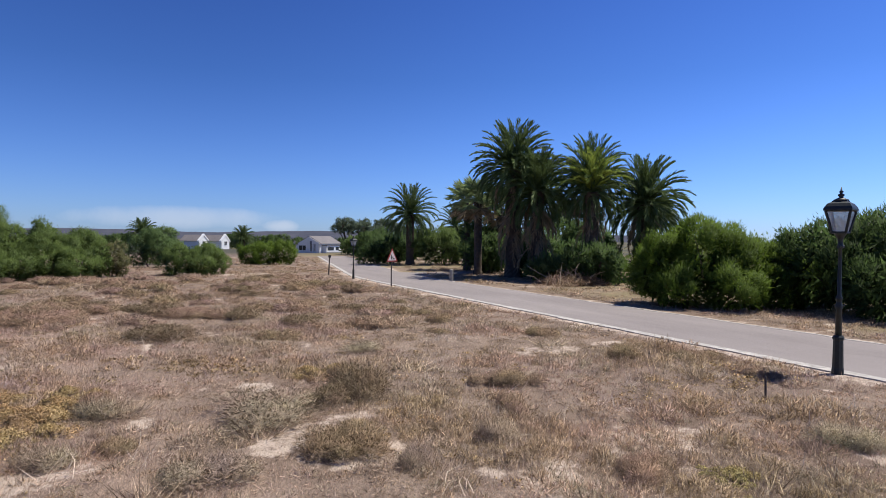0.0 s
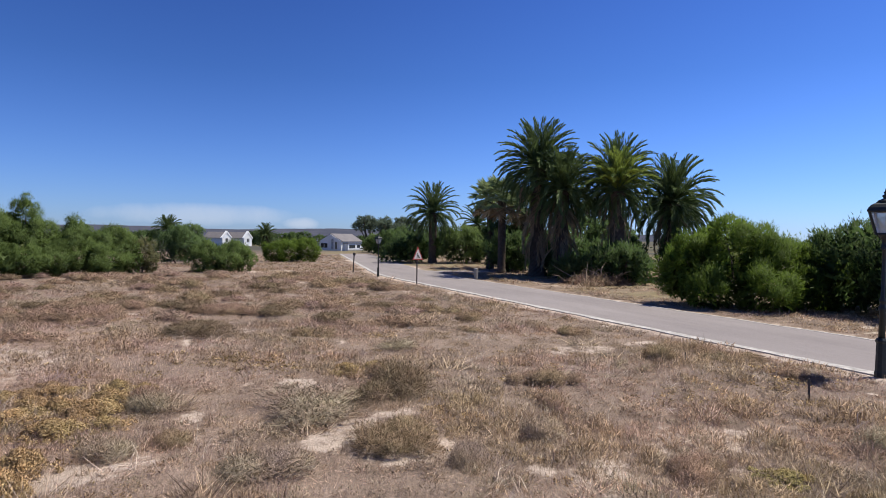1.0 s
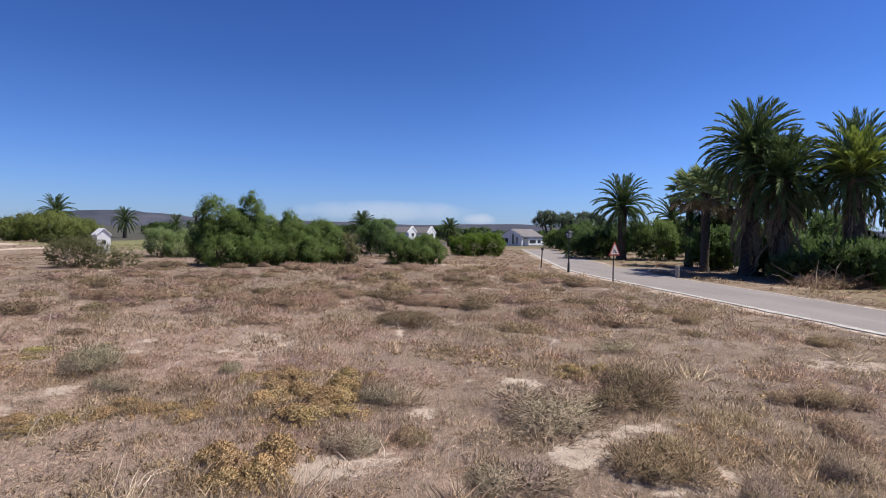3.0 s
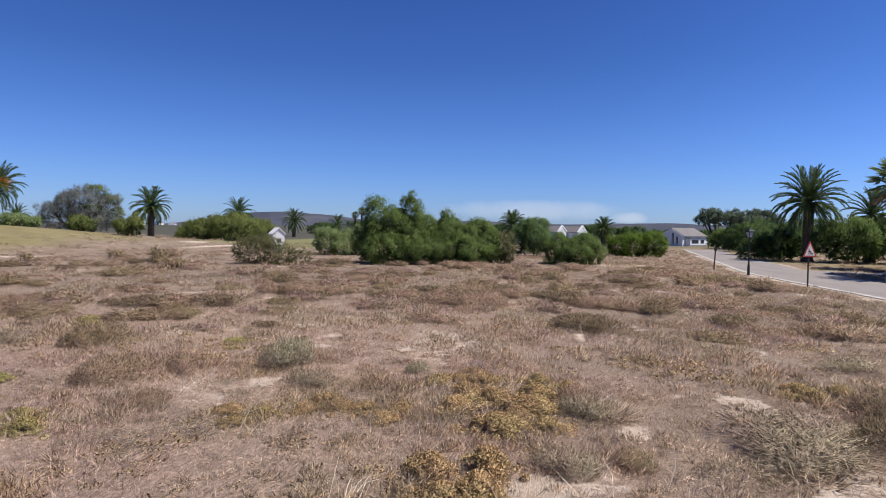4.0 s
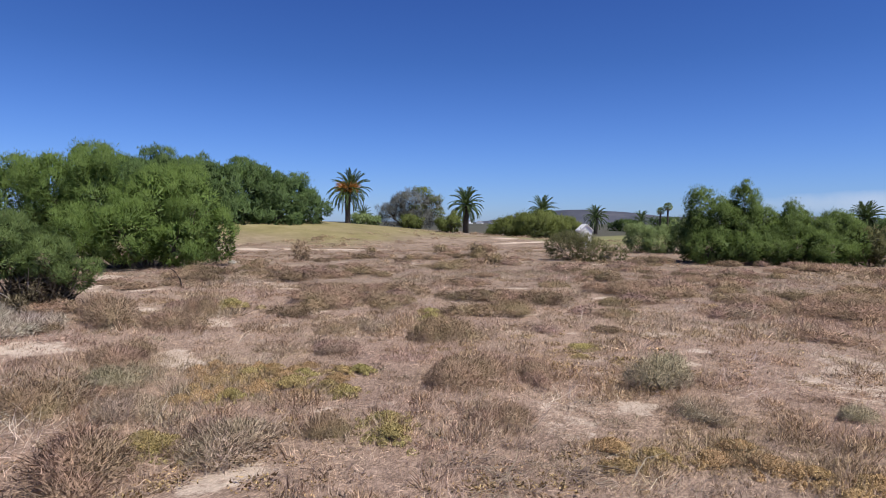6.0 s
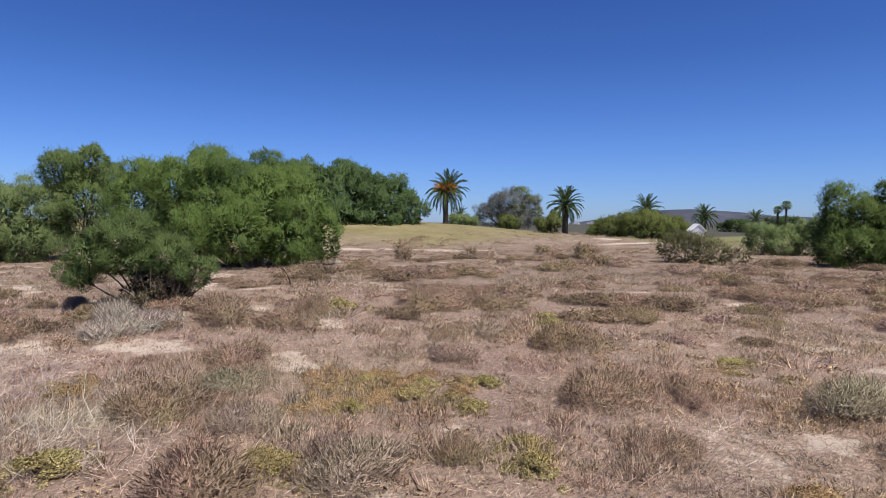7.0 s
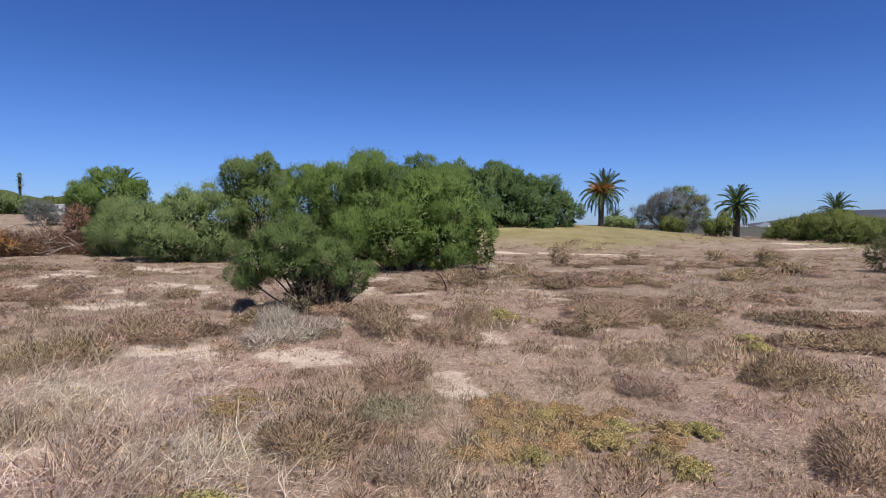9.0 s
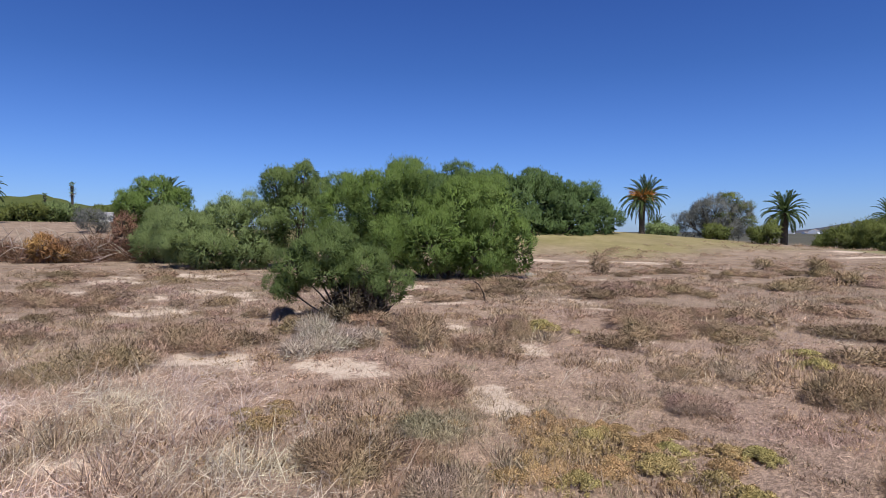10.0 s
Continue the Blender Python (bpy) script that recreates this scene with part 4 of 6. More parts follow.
# a broad growth of creeping succulents between the tufts
rng = np.random.default_rng(91)
for k in range(26):
    a, q = rng.uniform(0, 2 * math.pi), rng.random() ** 0.5
    dry_shrub("gold" if k % 6 == 5 else "ochre", -10.5 + 1.0 * q * math.cos(a) + 0.45 * q * math.sin(a), 9.0 - 0.5 * q * math.cos(a) + 0.75 * q * math.sin(a), rng.uniform(0.3, 0.55), rng.uniform(0.2, 0.32), k)


# low heather domes all over the field
HEATHER = [dry_shrub_mesh(20 + k, 3600, m, (0.07, 0.017)) for k, m in enumerate((M_BROWN_TWIG, M_DARK_TWIG, M_OLIVE_TWIG, M_MAROON_TWIG))]
rng = np.random.default_rng(77)
placed = 0
while placed < 230:
    far = 13 + 27 * rng.random() ** 0.8
    yaw = radians(rng.uniform(-46, 92))
    x, y = -3.5 - math.sin(yaw) * far, 3.5 + math.cos(yaw) * far
    if x > 10.8 or bareness(x, y) > 0.3 or (x < -29 and y > 8):
        continue
    w = rng.uniform(0.5, 1.15) * (1 + far / 70)
    ob = tagged(new("heather"), "low rounded dry brown heather in the sand", "shrub", "heather of the field")
    ob.empty_display_size = 0.2
    dome, stem = HEATHER[int(rng.integers(0, 4))]
    part_mesh("twig_dome", dome, ob)
    part_mesh("stem", stem, ob, "thin dark stems")
    ob.matrix_basis = pose(x, y, float(height(x, y)) - 0.03, 0, 0, rng.uniform(0, 360)) @ Matrix.Diagonal((1.2 * w, 1.2 * w, 2.0 * w * rng.uniform(0.24, 0.36), 1))
    placed += 1


# ---- green bushes and trees ----
def bush(name, label, category, x, y, lobes, mat, leaf, cover, seed, spread=0.36, up=0.8, stem=0.06, group="", stems=3, bark=None, sink=0.0, bulge=0.5):
    """A shrub or tree with limbs and a leafy crown. cover: how many times the leaves cover its skin."""
    rng = np.random.default_rng(seed)
    root = thing(name, label, category, x, y, float(height(x, y)) - sink, group=group)
    L, W = leaf
    skin = sum(4.2 * (l[3] * l[4] * l[5]) ** (2 / 3) * 2.2 for l in lobes)
    per = 14
    clumps = cover * skin / (L * W * 0.5) / per
    part_mesh("trunk", mesh_np("trunk", *limbs(rng, lobes, stem, stems), bark or M_BARK, True), root, "dark woody limbs")
    V, Fc, N = foliage(rng, lobes, clumps, per, L, W, spread, up, bulge)
    part_mesh("crown", mesh_np("crown", V, Fc, mat, normals=N), root)
    return root


def lobed(seed, w, d, h, n):
    return auto_lobes(np.random.default_rng(seed), w, d, h, n)


# beside the road
bush("road_bush", "rounded bright green wattle bush beside the road", "bush", 20.3, 17.6,
     [(-1.2, 1.1, 1.35, 1.4, 1.4, 1.2), (0.0, 0.3, 2.05, 1.5, 1.5, 1.65), (1.2, -0.8, 1.5, 1.4, 1.4, 1.25), (2.1, -1.7, 0.95, 1.2, 1.2, 1.05), (0.1, -1.4, 0.8, 1.4, 1.1, 0.95), (-1.5, 0.1, 0.7, 0.9, 1.1, 0.8)], M_LEAF_BRIGHT, (0.13, 0.028), 1.5, 101)
bush("road_bush", "large spreading green wattle bush beside the road", "bush", 24.2, 12.2,
     [(-1.2, 3.2, 1.6, 1.4, 1.4, 1.5), (-1.4, 1.9, 1.8, 1.5, 1.6, 1.65), (0.0, 0.4, 2.0, 2.1, 2.2, 1.8), (0.4, -2.4, 1.7, 2.4, 2.4, 1.7), (-1.8, -0.6, 1.0, 1.5, 1.9, 1.1), (1.6, 2.4, 1.9, 1.7, 1.7, 1.7), (0.5, -5.5, 1.7, 2.2, 2.4, 1.7), (0.6, 4.2, 0.9, 1.3, 1.3, 1.0)], M_LEAF_DARK, (0.17, 0.04), 1.2, 102)
# x, y, width, depth, height
UNDERSTOREY_NEAR = [
    (22.6, 60.5, 6.6, 4.0, 3.2, M_LEAF_DARK), (27.3, 56.6, 6.0, 4.5, 4.4, M_LEAF_THICKET), (26.5, 39.0, 5.0, 4.0, 3.4, M_LEAF_DARK), (28.6, 34.6, 4.5, 3.5, 3.0, M_LEAF_DARK), (24.6, 35.6, 3.0, 2.4, 2.2, M_LEAF_DARK),
    (24.0, 42.0, 3.5, 3.0, 3.0, M_LEAF_DARK), (24.2, 28.8, 3.6, 3.2, 2.4, M_LEAF_DARK), (22.6, 31.4, 2.8, 2.4, 1.7, M_LEAF_OLIVE), (30.5, 29.5, 5.0, 4.0, 2.2, M_LEAF_DARK), (31.5, 38.5, 7.0, 4.0, 2.4, M_LEAF_DARK),
    (25.5, 44.5, 4.5, 4.0, 4.6, M_LEAF_DARK), (28.6, 84.0, 6.0, 5.0, 4.4, M_LEAF_DARK), (26.0, 71.0, 6.5, 4.5, 3.6, M_LEAF_DARK)]
UNDERSTOREY_FAR = [
    (24.5, 66.0, 4.5, 4.0, 2.8, M_LEAF_DARK), (31.0, 50.0, 7.0, 4.0, 4.0, M_LEAF_DARK), (28.3, 35.2, 4.0, 3.4, 2.2, M_LEAF_DARK), (33.0, 56.0, 8.0, 5.0, 4.6, M_LEAF_DARK), (38.0, 48.0, 8.0, 5.0, 5.0, M_LEAF_DARK),
    (36.0, 66.0, 9.0, 5.0, 5.0, M_LEAF_DARK), (30.0, 73.0, 8.0, 5.0, 4.2, M_LEAF_DARK), (42.0, 38.0, 8.0, 5.0, 2.8, M_LEAF_DARK), (36.5, 31.0, 6.0, 5.0, 2.5, M_LEAF_OLIVE), (38.5, 24.5, 6.5, 5.0, 2.9, M_LEAF_OLIVE),
    (43.0, 29.0, 7.0, 5.0, 3.0, M_LEAF_DARK), (45.0, 20.0, 7.0, 5.0, 3.2, M_LEAF_OLIVE), (30.4, 98.5, 3.8, 3.5, 3.3, M_LEAF_THICKET)]
for k, (x, y, w, d, hh, mat) in enumerate(UNDERSTOREY_NEAR + UNDERSTOREY_FAR):
    label = {M_LEAF_DARK.name: "dark shaded bush under the palms", M_LEAF_THICKET.name: "dense green bush behind the road", M_LEAF_OLIVE.name: "olive bush beside the palms"}[mat.name]
    bush("understorey_bush", label, "bush", x, y, lobed(200 + k, w, d, hh, 6), mat, (0.26, 0.072), 0.8, 220 + k, group="bushes under the palms")


# the thicket across the field
THICKET = ((-10.3, 42.5, [(-0.46, -0.09, 1.3, 1.28, 1.28, 1.4), (-0.42, -0.08, 3.1, 0.78, 0.78, 1.35), (0.74, 0.14, 2.4, 0.9, 0.9, 1.28), (0.4, -1.15, 0.9, 1.4, 1.4, 1.0)], M_LEAF_THICKET),
           (-8.4, 43.3, [(0, 0, 1.6, 1.5, 1.5, 1.7), (-0.05, 0, 3.4, 0.58, 0.58, 1.2), (-0.8, -0.1, 2.8, 0.55, 0.55, 1.0), (1.0, 0.1, 2.3, 0.76, 0.76, 0.9), (0, -1.5, 0.9, 1.3, 1.3, 0.95)], M_LEAF_THICKET),
           (-6.0, 44.1, [(-0.2, 0, 1.4, 1.54, 1.54, 1.5), (0.05, 0, 2.7, 0.77, 0.77, 0.77), (-0.85, -1.3, 0.95, 1.1, 1.1, 0.97), (0.85, -0.95, 1.0, 1.05, 1.05, 0.98)], M_LEAF_THICKET),
           (-3.9, 44.7, [(-0.2, 0, 1.25, 1.4, 1.4, 1.45), (0, 0, 2.15, 0.94, 0.94, 0.78), (0.9, 0, 1.15, 0.78, 0.78, 1.2), (-0.5, -1.0, 0.8, 1.14, 1.14, 0.84)], M_LEAF_THICKET))
THICKET_GAPS = ((-2.2, 45.2, [(-0.07, 0, 1.15, 0.67, 0.67, 1.2), (0.42, 0, 0.8, 0.47, 0.47, 0.79)], M_LEAF_SALT), (-16.0, 53.0, [(-1.26, -0.36, 1.1, 1.06, 1.06, 1.16), (0.22, 0.06, 0.9, 1.35, 1.35, 1.16), (1.7, 0.4, 1.2, 0.97, 0.97, 1.4)], M_LEAF_PALE),
           (0.3, 58.7, [(-1.35, 0.05, 1.37, 1.04, 1.04, 1.4), (0.12, 0, 1.68, 1.35, 1.35, 1.6), (1.24, -0.08, 1.2, 0.62, 0.62, 1.0)], M_LEAF_HEDGE), (0.9, 64.7, [(-0.66, 0, 2.8, 0.8, 0.8, 0.55), (0.4, 0, 2.9, 1.04, 1.04, 0.6), (0, 0, 1.75, 1.6, 1.6, 1.3)], M_LEAF_HEDGE))
THICKET_EAST = ((3.2, 45.9, [(-1.35, 0.16, 0.95, 1.13, 1.13, 1.2), (0.12, 0, 1.0, 1.2, 1.2, 1.12), (1.0, -0.17, 0.85, 0.7, 0.7, 0.95), (-0.6, -0.93, 0.72, 1.18, 1.18, 0.87)], M_LEAF_THICKET), (10.4, 62.4, [(-1.5, 0.3, 0.87, 1.25, 1.25, 1.0), (0, 0, 0.97, 1.6, 1.6, 1.08), (1.6, -0.4, 1.1, 1.45, 1.45, 1.15)], M_LEAF_BRIGHT))
for k, (x, y, lob, mat) in enumerate(THICKET + THICKET_GAPS + THICKET_EAST):
    label = {M_LEAF_THICKET.name: "dense green wattle bush at the edge of the field", M_LEAF_SALT.name: "grey-brown half-bare bush at the thicket's end", M_LEAF_PALE.name: "pale scrubby bush at the edge of the field", M_LEAF_BRIGHT.name: "bright green bush row near the road"}.get(mat.name, "olive scrubby bush behind the thicket")
    bush("wattle_bush", label, "bush", x, y, lob, mat, (0.12, 0.03), 1.15, 300 + k, 0.3, group="thicket across the field")
bush("saltbush", "grey-green straggling saltbush with bare twigs", "bush", -17.0, 38.7, [(-0.6, 0, 0.75, 1.2, 1.0, 0.9), (-1.35, 0.2, 0.85, 0.8, 0.8, 0.8), (0.3, 0.1, 0.7, 0.75, 0.7, 0.8), (1.1, -0.2, 0.55, 1.1, 1.0, 0.62), (2.1, 0.3, 0.42, 0.9, 0.8, 0.52)], M_LEAF_SALT, (0.15, 0.028), 0.42, 320, 0.3, stems=26, stem=0.045, bark=M_GREY_TWIG)
for k, (x, y, w, hh) in enumerate(((-29.3, 27.8, 1.1, 1.2), (-23.2, 37.2, 1.2, 1.0), (-27.8, 39.9, 1.3, 0.6), (-31.5, 36.5, 0.9, 0.5), (-19.8, 33.0, 1.4, 0.55))):
    bush("spindly_shrub", "spindly half-bare grey-brown shrub", "shrub", x, y, [(0, 0, hh * 0.5, w * 0.36, w * 0.36, hh * 0.48), (w * 0.2, 0, hh * 0.35, w * 0.3, w * 0.3, hh * 0.3)], M_OLIVE_TWIG, (0.12, 0.024), 0.55, 330 + k, 0.15, stems=12, stem=0.02, group="spindly shrubs")

# the big bushes beside the dune
bush("big_wattle", "large dense green wattle bush on the sand", "bush", -31.2, 19.6,
     [(1.3, 2.0, 2.45, 1.25, 1.25, 2.2), (0.2, 0.35, 2.45, 1.5, 1.5, 2.35), (-1.0, -1.8, 3.0, 1.45, 1.45, 2.5), (-2.2, -3.0, 3.2, 1.25, 1.25, 2.2), (1.95, 2.9, 1.45, 0.7, 0.7, 1.3), (-4.0, -3.6, 2.9, 1.35, 1.35, 2.1), (0.9, -1.3, 1.6, 1.4, 1.4, 1.45), (-0.75, -2.7, 1.4, 1.2, 1.2, 1.35), (1.85, 0.7, 1.2, 1.2, 1.2, 1.1), (-1.8, 1.8, 2.4, 1.6, 1.6, 2.2)], M_LEAF, (0.13, 0.03), 1.35, 401, 0.42, stem=0.12)
bush("big_wattle", "tall green wattle tree behind the bushes", "bush", -42.2, 15.5,
     [(-0.3, -1.1, 4.9, 0.92, 0.92, 1.05), (0.1, 0.4, 5.3, 1.1, 1.1, 1.1), (0.4, 1.3, 4.6, 0.9, 0.9, 0.95), (0, 0.2, 2.8, 2.0, 2.0, 2.2), (-0.6, 0.3, 3.7, 1.5, 1.5, 1.2)], M_LEAF_NEAR, (0.14, 0.03), 1.1, 402, 0.42, stem=0.12)
bush("big_wattle", "spreading grey-green wattle bush beside the sand", "bush", -43.7, 11.4,
     [(0.06, 0.3, 2.05, 2.0, 2.0, 2.0), (-0.25, -1.5, 1.7, 1.7, 1.7, 1.55), (0.5, 2.3, 2.25, 1.65, 1.65, 2.0), (1.5, 1.3, 1.0, 1.5, 1.5, 1.1), (0.9, -0.7, 0.9, 1.45, 1.45, 1.0)], M_LEAF_PALE, (0.14, 0.03), 1.25, 403, 0.42, stem=0.1)
bush("big_wattle", "soft pale green wattle bush beside the dead brush", "bush", -49.2, 8.4,
     [(0.05, 0.5, 1.65, 1.5, 1.5, 1.7), (0, -0.55, 1.2, 1.0, 1.0, 1.2), (0.15, 1.45, 1.2, 1.3, 1.3, 1.2)], M_LEAF_PALE, (0.14, 0.03), 1.25, 405, 0.4, stem=0.1)
leaning = bush("leaning_bush", "grey-green bush with bare dark lower stems", "bush", -20.2, 10.5,
     [(-0.28, -0.74, 1.72, 0.73, 0.73, 0.53), (-0.53, -1.47, 1.26, 0.55, 0.55, 0.46), (0.03, 0.09, 1.25, 0.69, 0.69, 0.53), (0.34, 0.78, 0.83, 0.39, 0.39, 0.44), (-0.3, -0.7, 1.15, 0.8, 0.8, 0.36), (-0.6, -1.7, 0.83, 0.32, 0.32, 0.28), (0.25, 0.45, 0.82, 0.36, 0.36, 0.26), (-0.46, -1.24, 1.73, 0.39, 0.39, 0.35)], M_LEAF_NEAR, (0.08, 0.013), 1.2, 404, 0.2, stems=10, stem=0.03, bulge=0.0)
segs, pale, rng = [], [], np.random.default_rng(413)
for k in range(90):
    foot = Vector((rng.normal() * 0.16, rng.normal() * 0.22, -0.08))
    tip = Vector((rng.normal() * 0.4, foot.y * 1.5 - 0.15 + rng.normal() * 0.36, rng.uniform(0.35, 1.2)))
    line = ([foot, foot.lerp(tip, 0.5) + Vector(rng.normal(size=3) * 0.08), tip], [0.02, 0.013, 0.005])
    (pale if k % 5 == 0 else segs).append(line)
part_mesh("bare_stem", mesh_np("bare_stem", *tubes(segs, 4), M_BARK), leaning, "bare dark stems spreading from the foot")
part_mesh("bleached_stem", mesh_np("bleached_stem", *tubes(pale, 4), M_BLEACHED), leaning, "bleached dead stems at the foot")
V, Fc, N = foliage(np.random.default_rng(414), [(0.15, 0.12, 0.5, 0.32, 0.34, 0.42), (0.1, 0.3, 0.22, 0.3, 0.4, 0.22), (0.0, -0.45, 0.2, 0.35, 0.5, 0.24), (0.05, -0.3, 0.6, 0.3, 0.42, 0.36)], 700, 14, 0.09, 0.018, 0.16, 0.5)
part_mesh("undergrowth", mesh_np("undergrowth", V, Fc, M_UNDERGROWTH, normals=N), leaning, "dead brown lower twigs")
bush("far_tree", "broad green tree behind the bushes", "tree", -65.6, 9.7, [(0, 0.2, 3.9, 2.0, 1.9, 1.9), (0.5, 1.7, 3.3, 1.7, 1.5, 1.6), (0, -1.6, 3.0, 1.7, 1.5, 1.6), (0, 0.3, 1.6, 2.2, 2.6, 1.6)], M_LEAF, (0.22, 0.05), 1.1, 406, stem=0.18)
bush("hedge", "tall dark green rounded hedge on the grass bank", "bush", -56.94, 43.62,
     [(-7.5, -8.5, 3.2, 3.6, 3.6, 3.4), (-4.5, -5.5, 3.4, 3.6, 3.6, 3.6), (-6.0, -7.0, 3.4, 3.4, 3.4, 3.4), (-3.0, -3.8, 3.5, 3.5, 3.5, 3.6), (0.0, -0.3, 3.3, 3.4, 3.4, 3.5), (2.5, 3.0, 3.0, 3.1, 3.1, 3.1), (-1.5, -2.0, 3.4, 3.6, 3.6, 3.6), (1.2, 1.4, 3.2, 3.4, 3.4, 3.3), (3.6, 4.4, 2.8, 3.0, 3.0, 2.8), (5.0, 6.2, 1.8, 1.9, 1.9, 1.8), (-1.0, -4.5, 1.2, 2.6, 3.0, 1.5), (2.6, -0.6, 1.2, 2.4, 3.0, 1.5), (4.8, 3.0, 1.1, 2.0, 2.6, 1.3)], M_LEAF_HEDGE, (0.33, 0.095), 1.25, 407, 0.6, stem=0.15, sink=0.95)
tree = bush("bare_tree", "grey half-bare spreading tree on the bank, green in part", "tree", -51.2, 68.3, [(0, 0, 3.1, 2.3, 2.3, 2.3), (-1.2, -0.9, 3.3, 1.5, 1.5, 1.5), (1.9, 1.4, 2.5, 1.6, 1.6, 1.7), (-2.3, -1.7, 1.8, 1.6, 1.6, 1.5), (0.4, 0.3, 1.3, 2.4, 2.4, 1.3)], M_LEAF_GREY, (0.34, 0.03), 0.62, 408, 0.4, stems=14, stem=0.16)
V, Fc, N = foliage(np.random.default_rng(409), [(0.9, 0.6, 4.8, 1.3, 1.3, 0.6), (2.3, 1.6, 3.8, 1.0, 1.0, 0.6), (0.9, 0.2, 2.5, 1.3, 1.2, 0.7), (2.7, 1.8, 2.2, 1.0, 1.0, 0.7)], 240, 14, 0.22, 0.045, 0.35, 0.5)
part_mesh("green_foliage", mesh_np("green_foliage", V, Fc, M_LEAF_OLIVE, normals=N), tree, "olive-green leafy patches of the crown")
for k, (x, y, w, hh, mat) in enumerate(((-47.4, 62.5, 2.6, 1.7, M_LEAF_OLIVE), (-41.8, 62.8, 3.0, 2.0, M_LEAF_OLIVE), (-55.2, 63.4, 4.2, 1.3, M_LEAF_PALE))):
    bush("bank_shrub", "olive shrub at the foot of the bank", "bush", x, y, lobed(420 + k, w, w, hh, 5), mat, (0.22, 0.07), 1.0, 430 + k, group="shrubs on the bank")
bush("olive_thicket", "broad low olive-green thicket near the hut", "bush", -38.84, 79.62, [(0, 0, 1.5, 4.4, 2.8, 2.1), (-3.4, -1.2, 1.1, 2.8, 2.2, 1.6), (3.4, 1.2, 1.2, 2.8, 2.2, 1.6), (0.6, -1.4, 0.8, 4.0, 1.8, 1.1)], M_LEAF_OLIVE, (0.24, 0.06), 1.4, 440, 0.5)
for k in range(15):
    x, y = -97 - 4 * (k % 3), -20 + 3.0 * k
    bush("scrub_bush", "dusty green scrub bush in the distance", "bush", x, y, lobed(450 + k, 5.0, 5.5, 1.7 + 0.4 * (k % 4), 6), (M_LEAF_OLIVE, M_LEAF_PALE, M_LEAF_DARK)[k % 3], (0.34, 0.09), 0.9, 460 + k, group="scrub in the distance")
for k in range(12):
    x, y = -52 + 9.0 * k, 165 + 7 * math.sin(k * 2.1)
    bush("shelter_tree", "dark green trees in the far distance", "tree", x, y, lobed(470 + k, 9.0, 6.0, 3.4 + 0.8 * math.sin(k * 1.7), 5), M_LEAF_DARK, (0.5, 0.15), 0.8, 480 + k, group="trees in the far distance")
for k, (x, y, w, hh) in enumerate(((38.0, 124.5, 9.0, 7.0), (44.5, 122.0, 9.0, 6.6), (31.8, 95.0, 6.0, 5.2), (52.0, 70.0, 9.0, 8.0), (58.0, 60.0, 9.0, 8.5), (54.5, 19.5, 6.0, 7.4))):
    rng = np.random.default_rng(500 + k)
    lob = [(rng.uniform(-0.4, 0.4) * w, rng.uniform(-0.3, 0.3) * w, hh * rng.uniform(0.55, 0.9), w * 0.15, w * 0.15, hh * 0.12) for _ in range(11)]
    bush("gum_tree", "grey-green gum tree with open rounded crown", "tree", x, y, lob, M_LEAF_GUM, (0.36, 0.1), 0.7, 510 + k, 0.4, stem=0.16, group="gum trees")


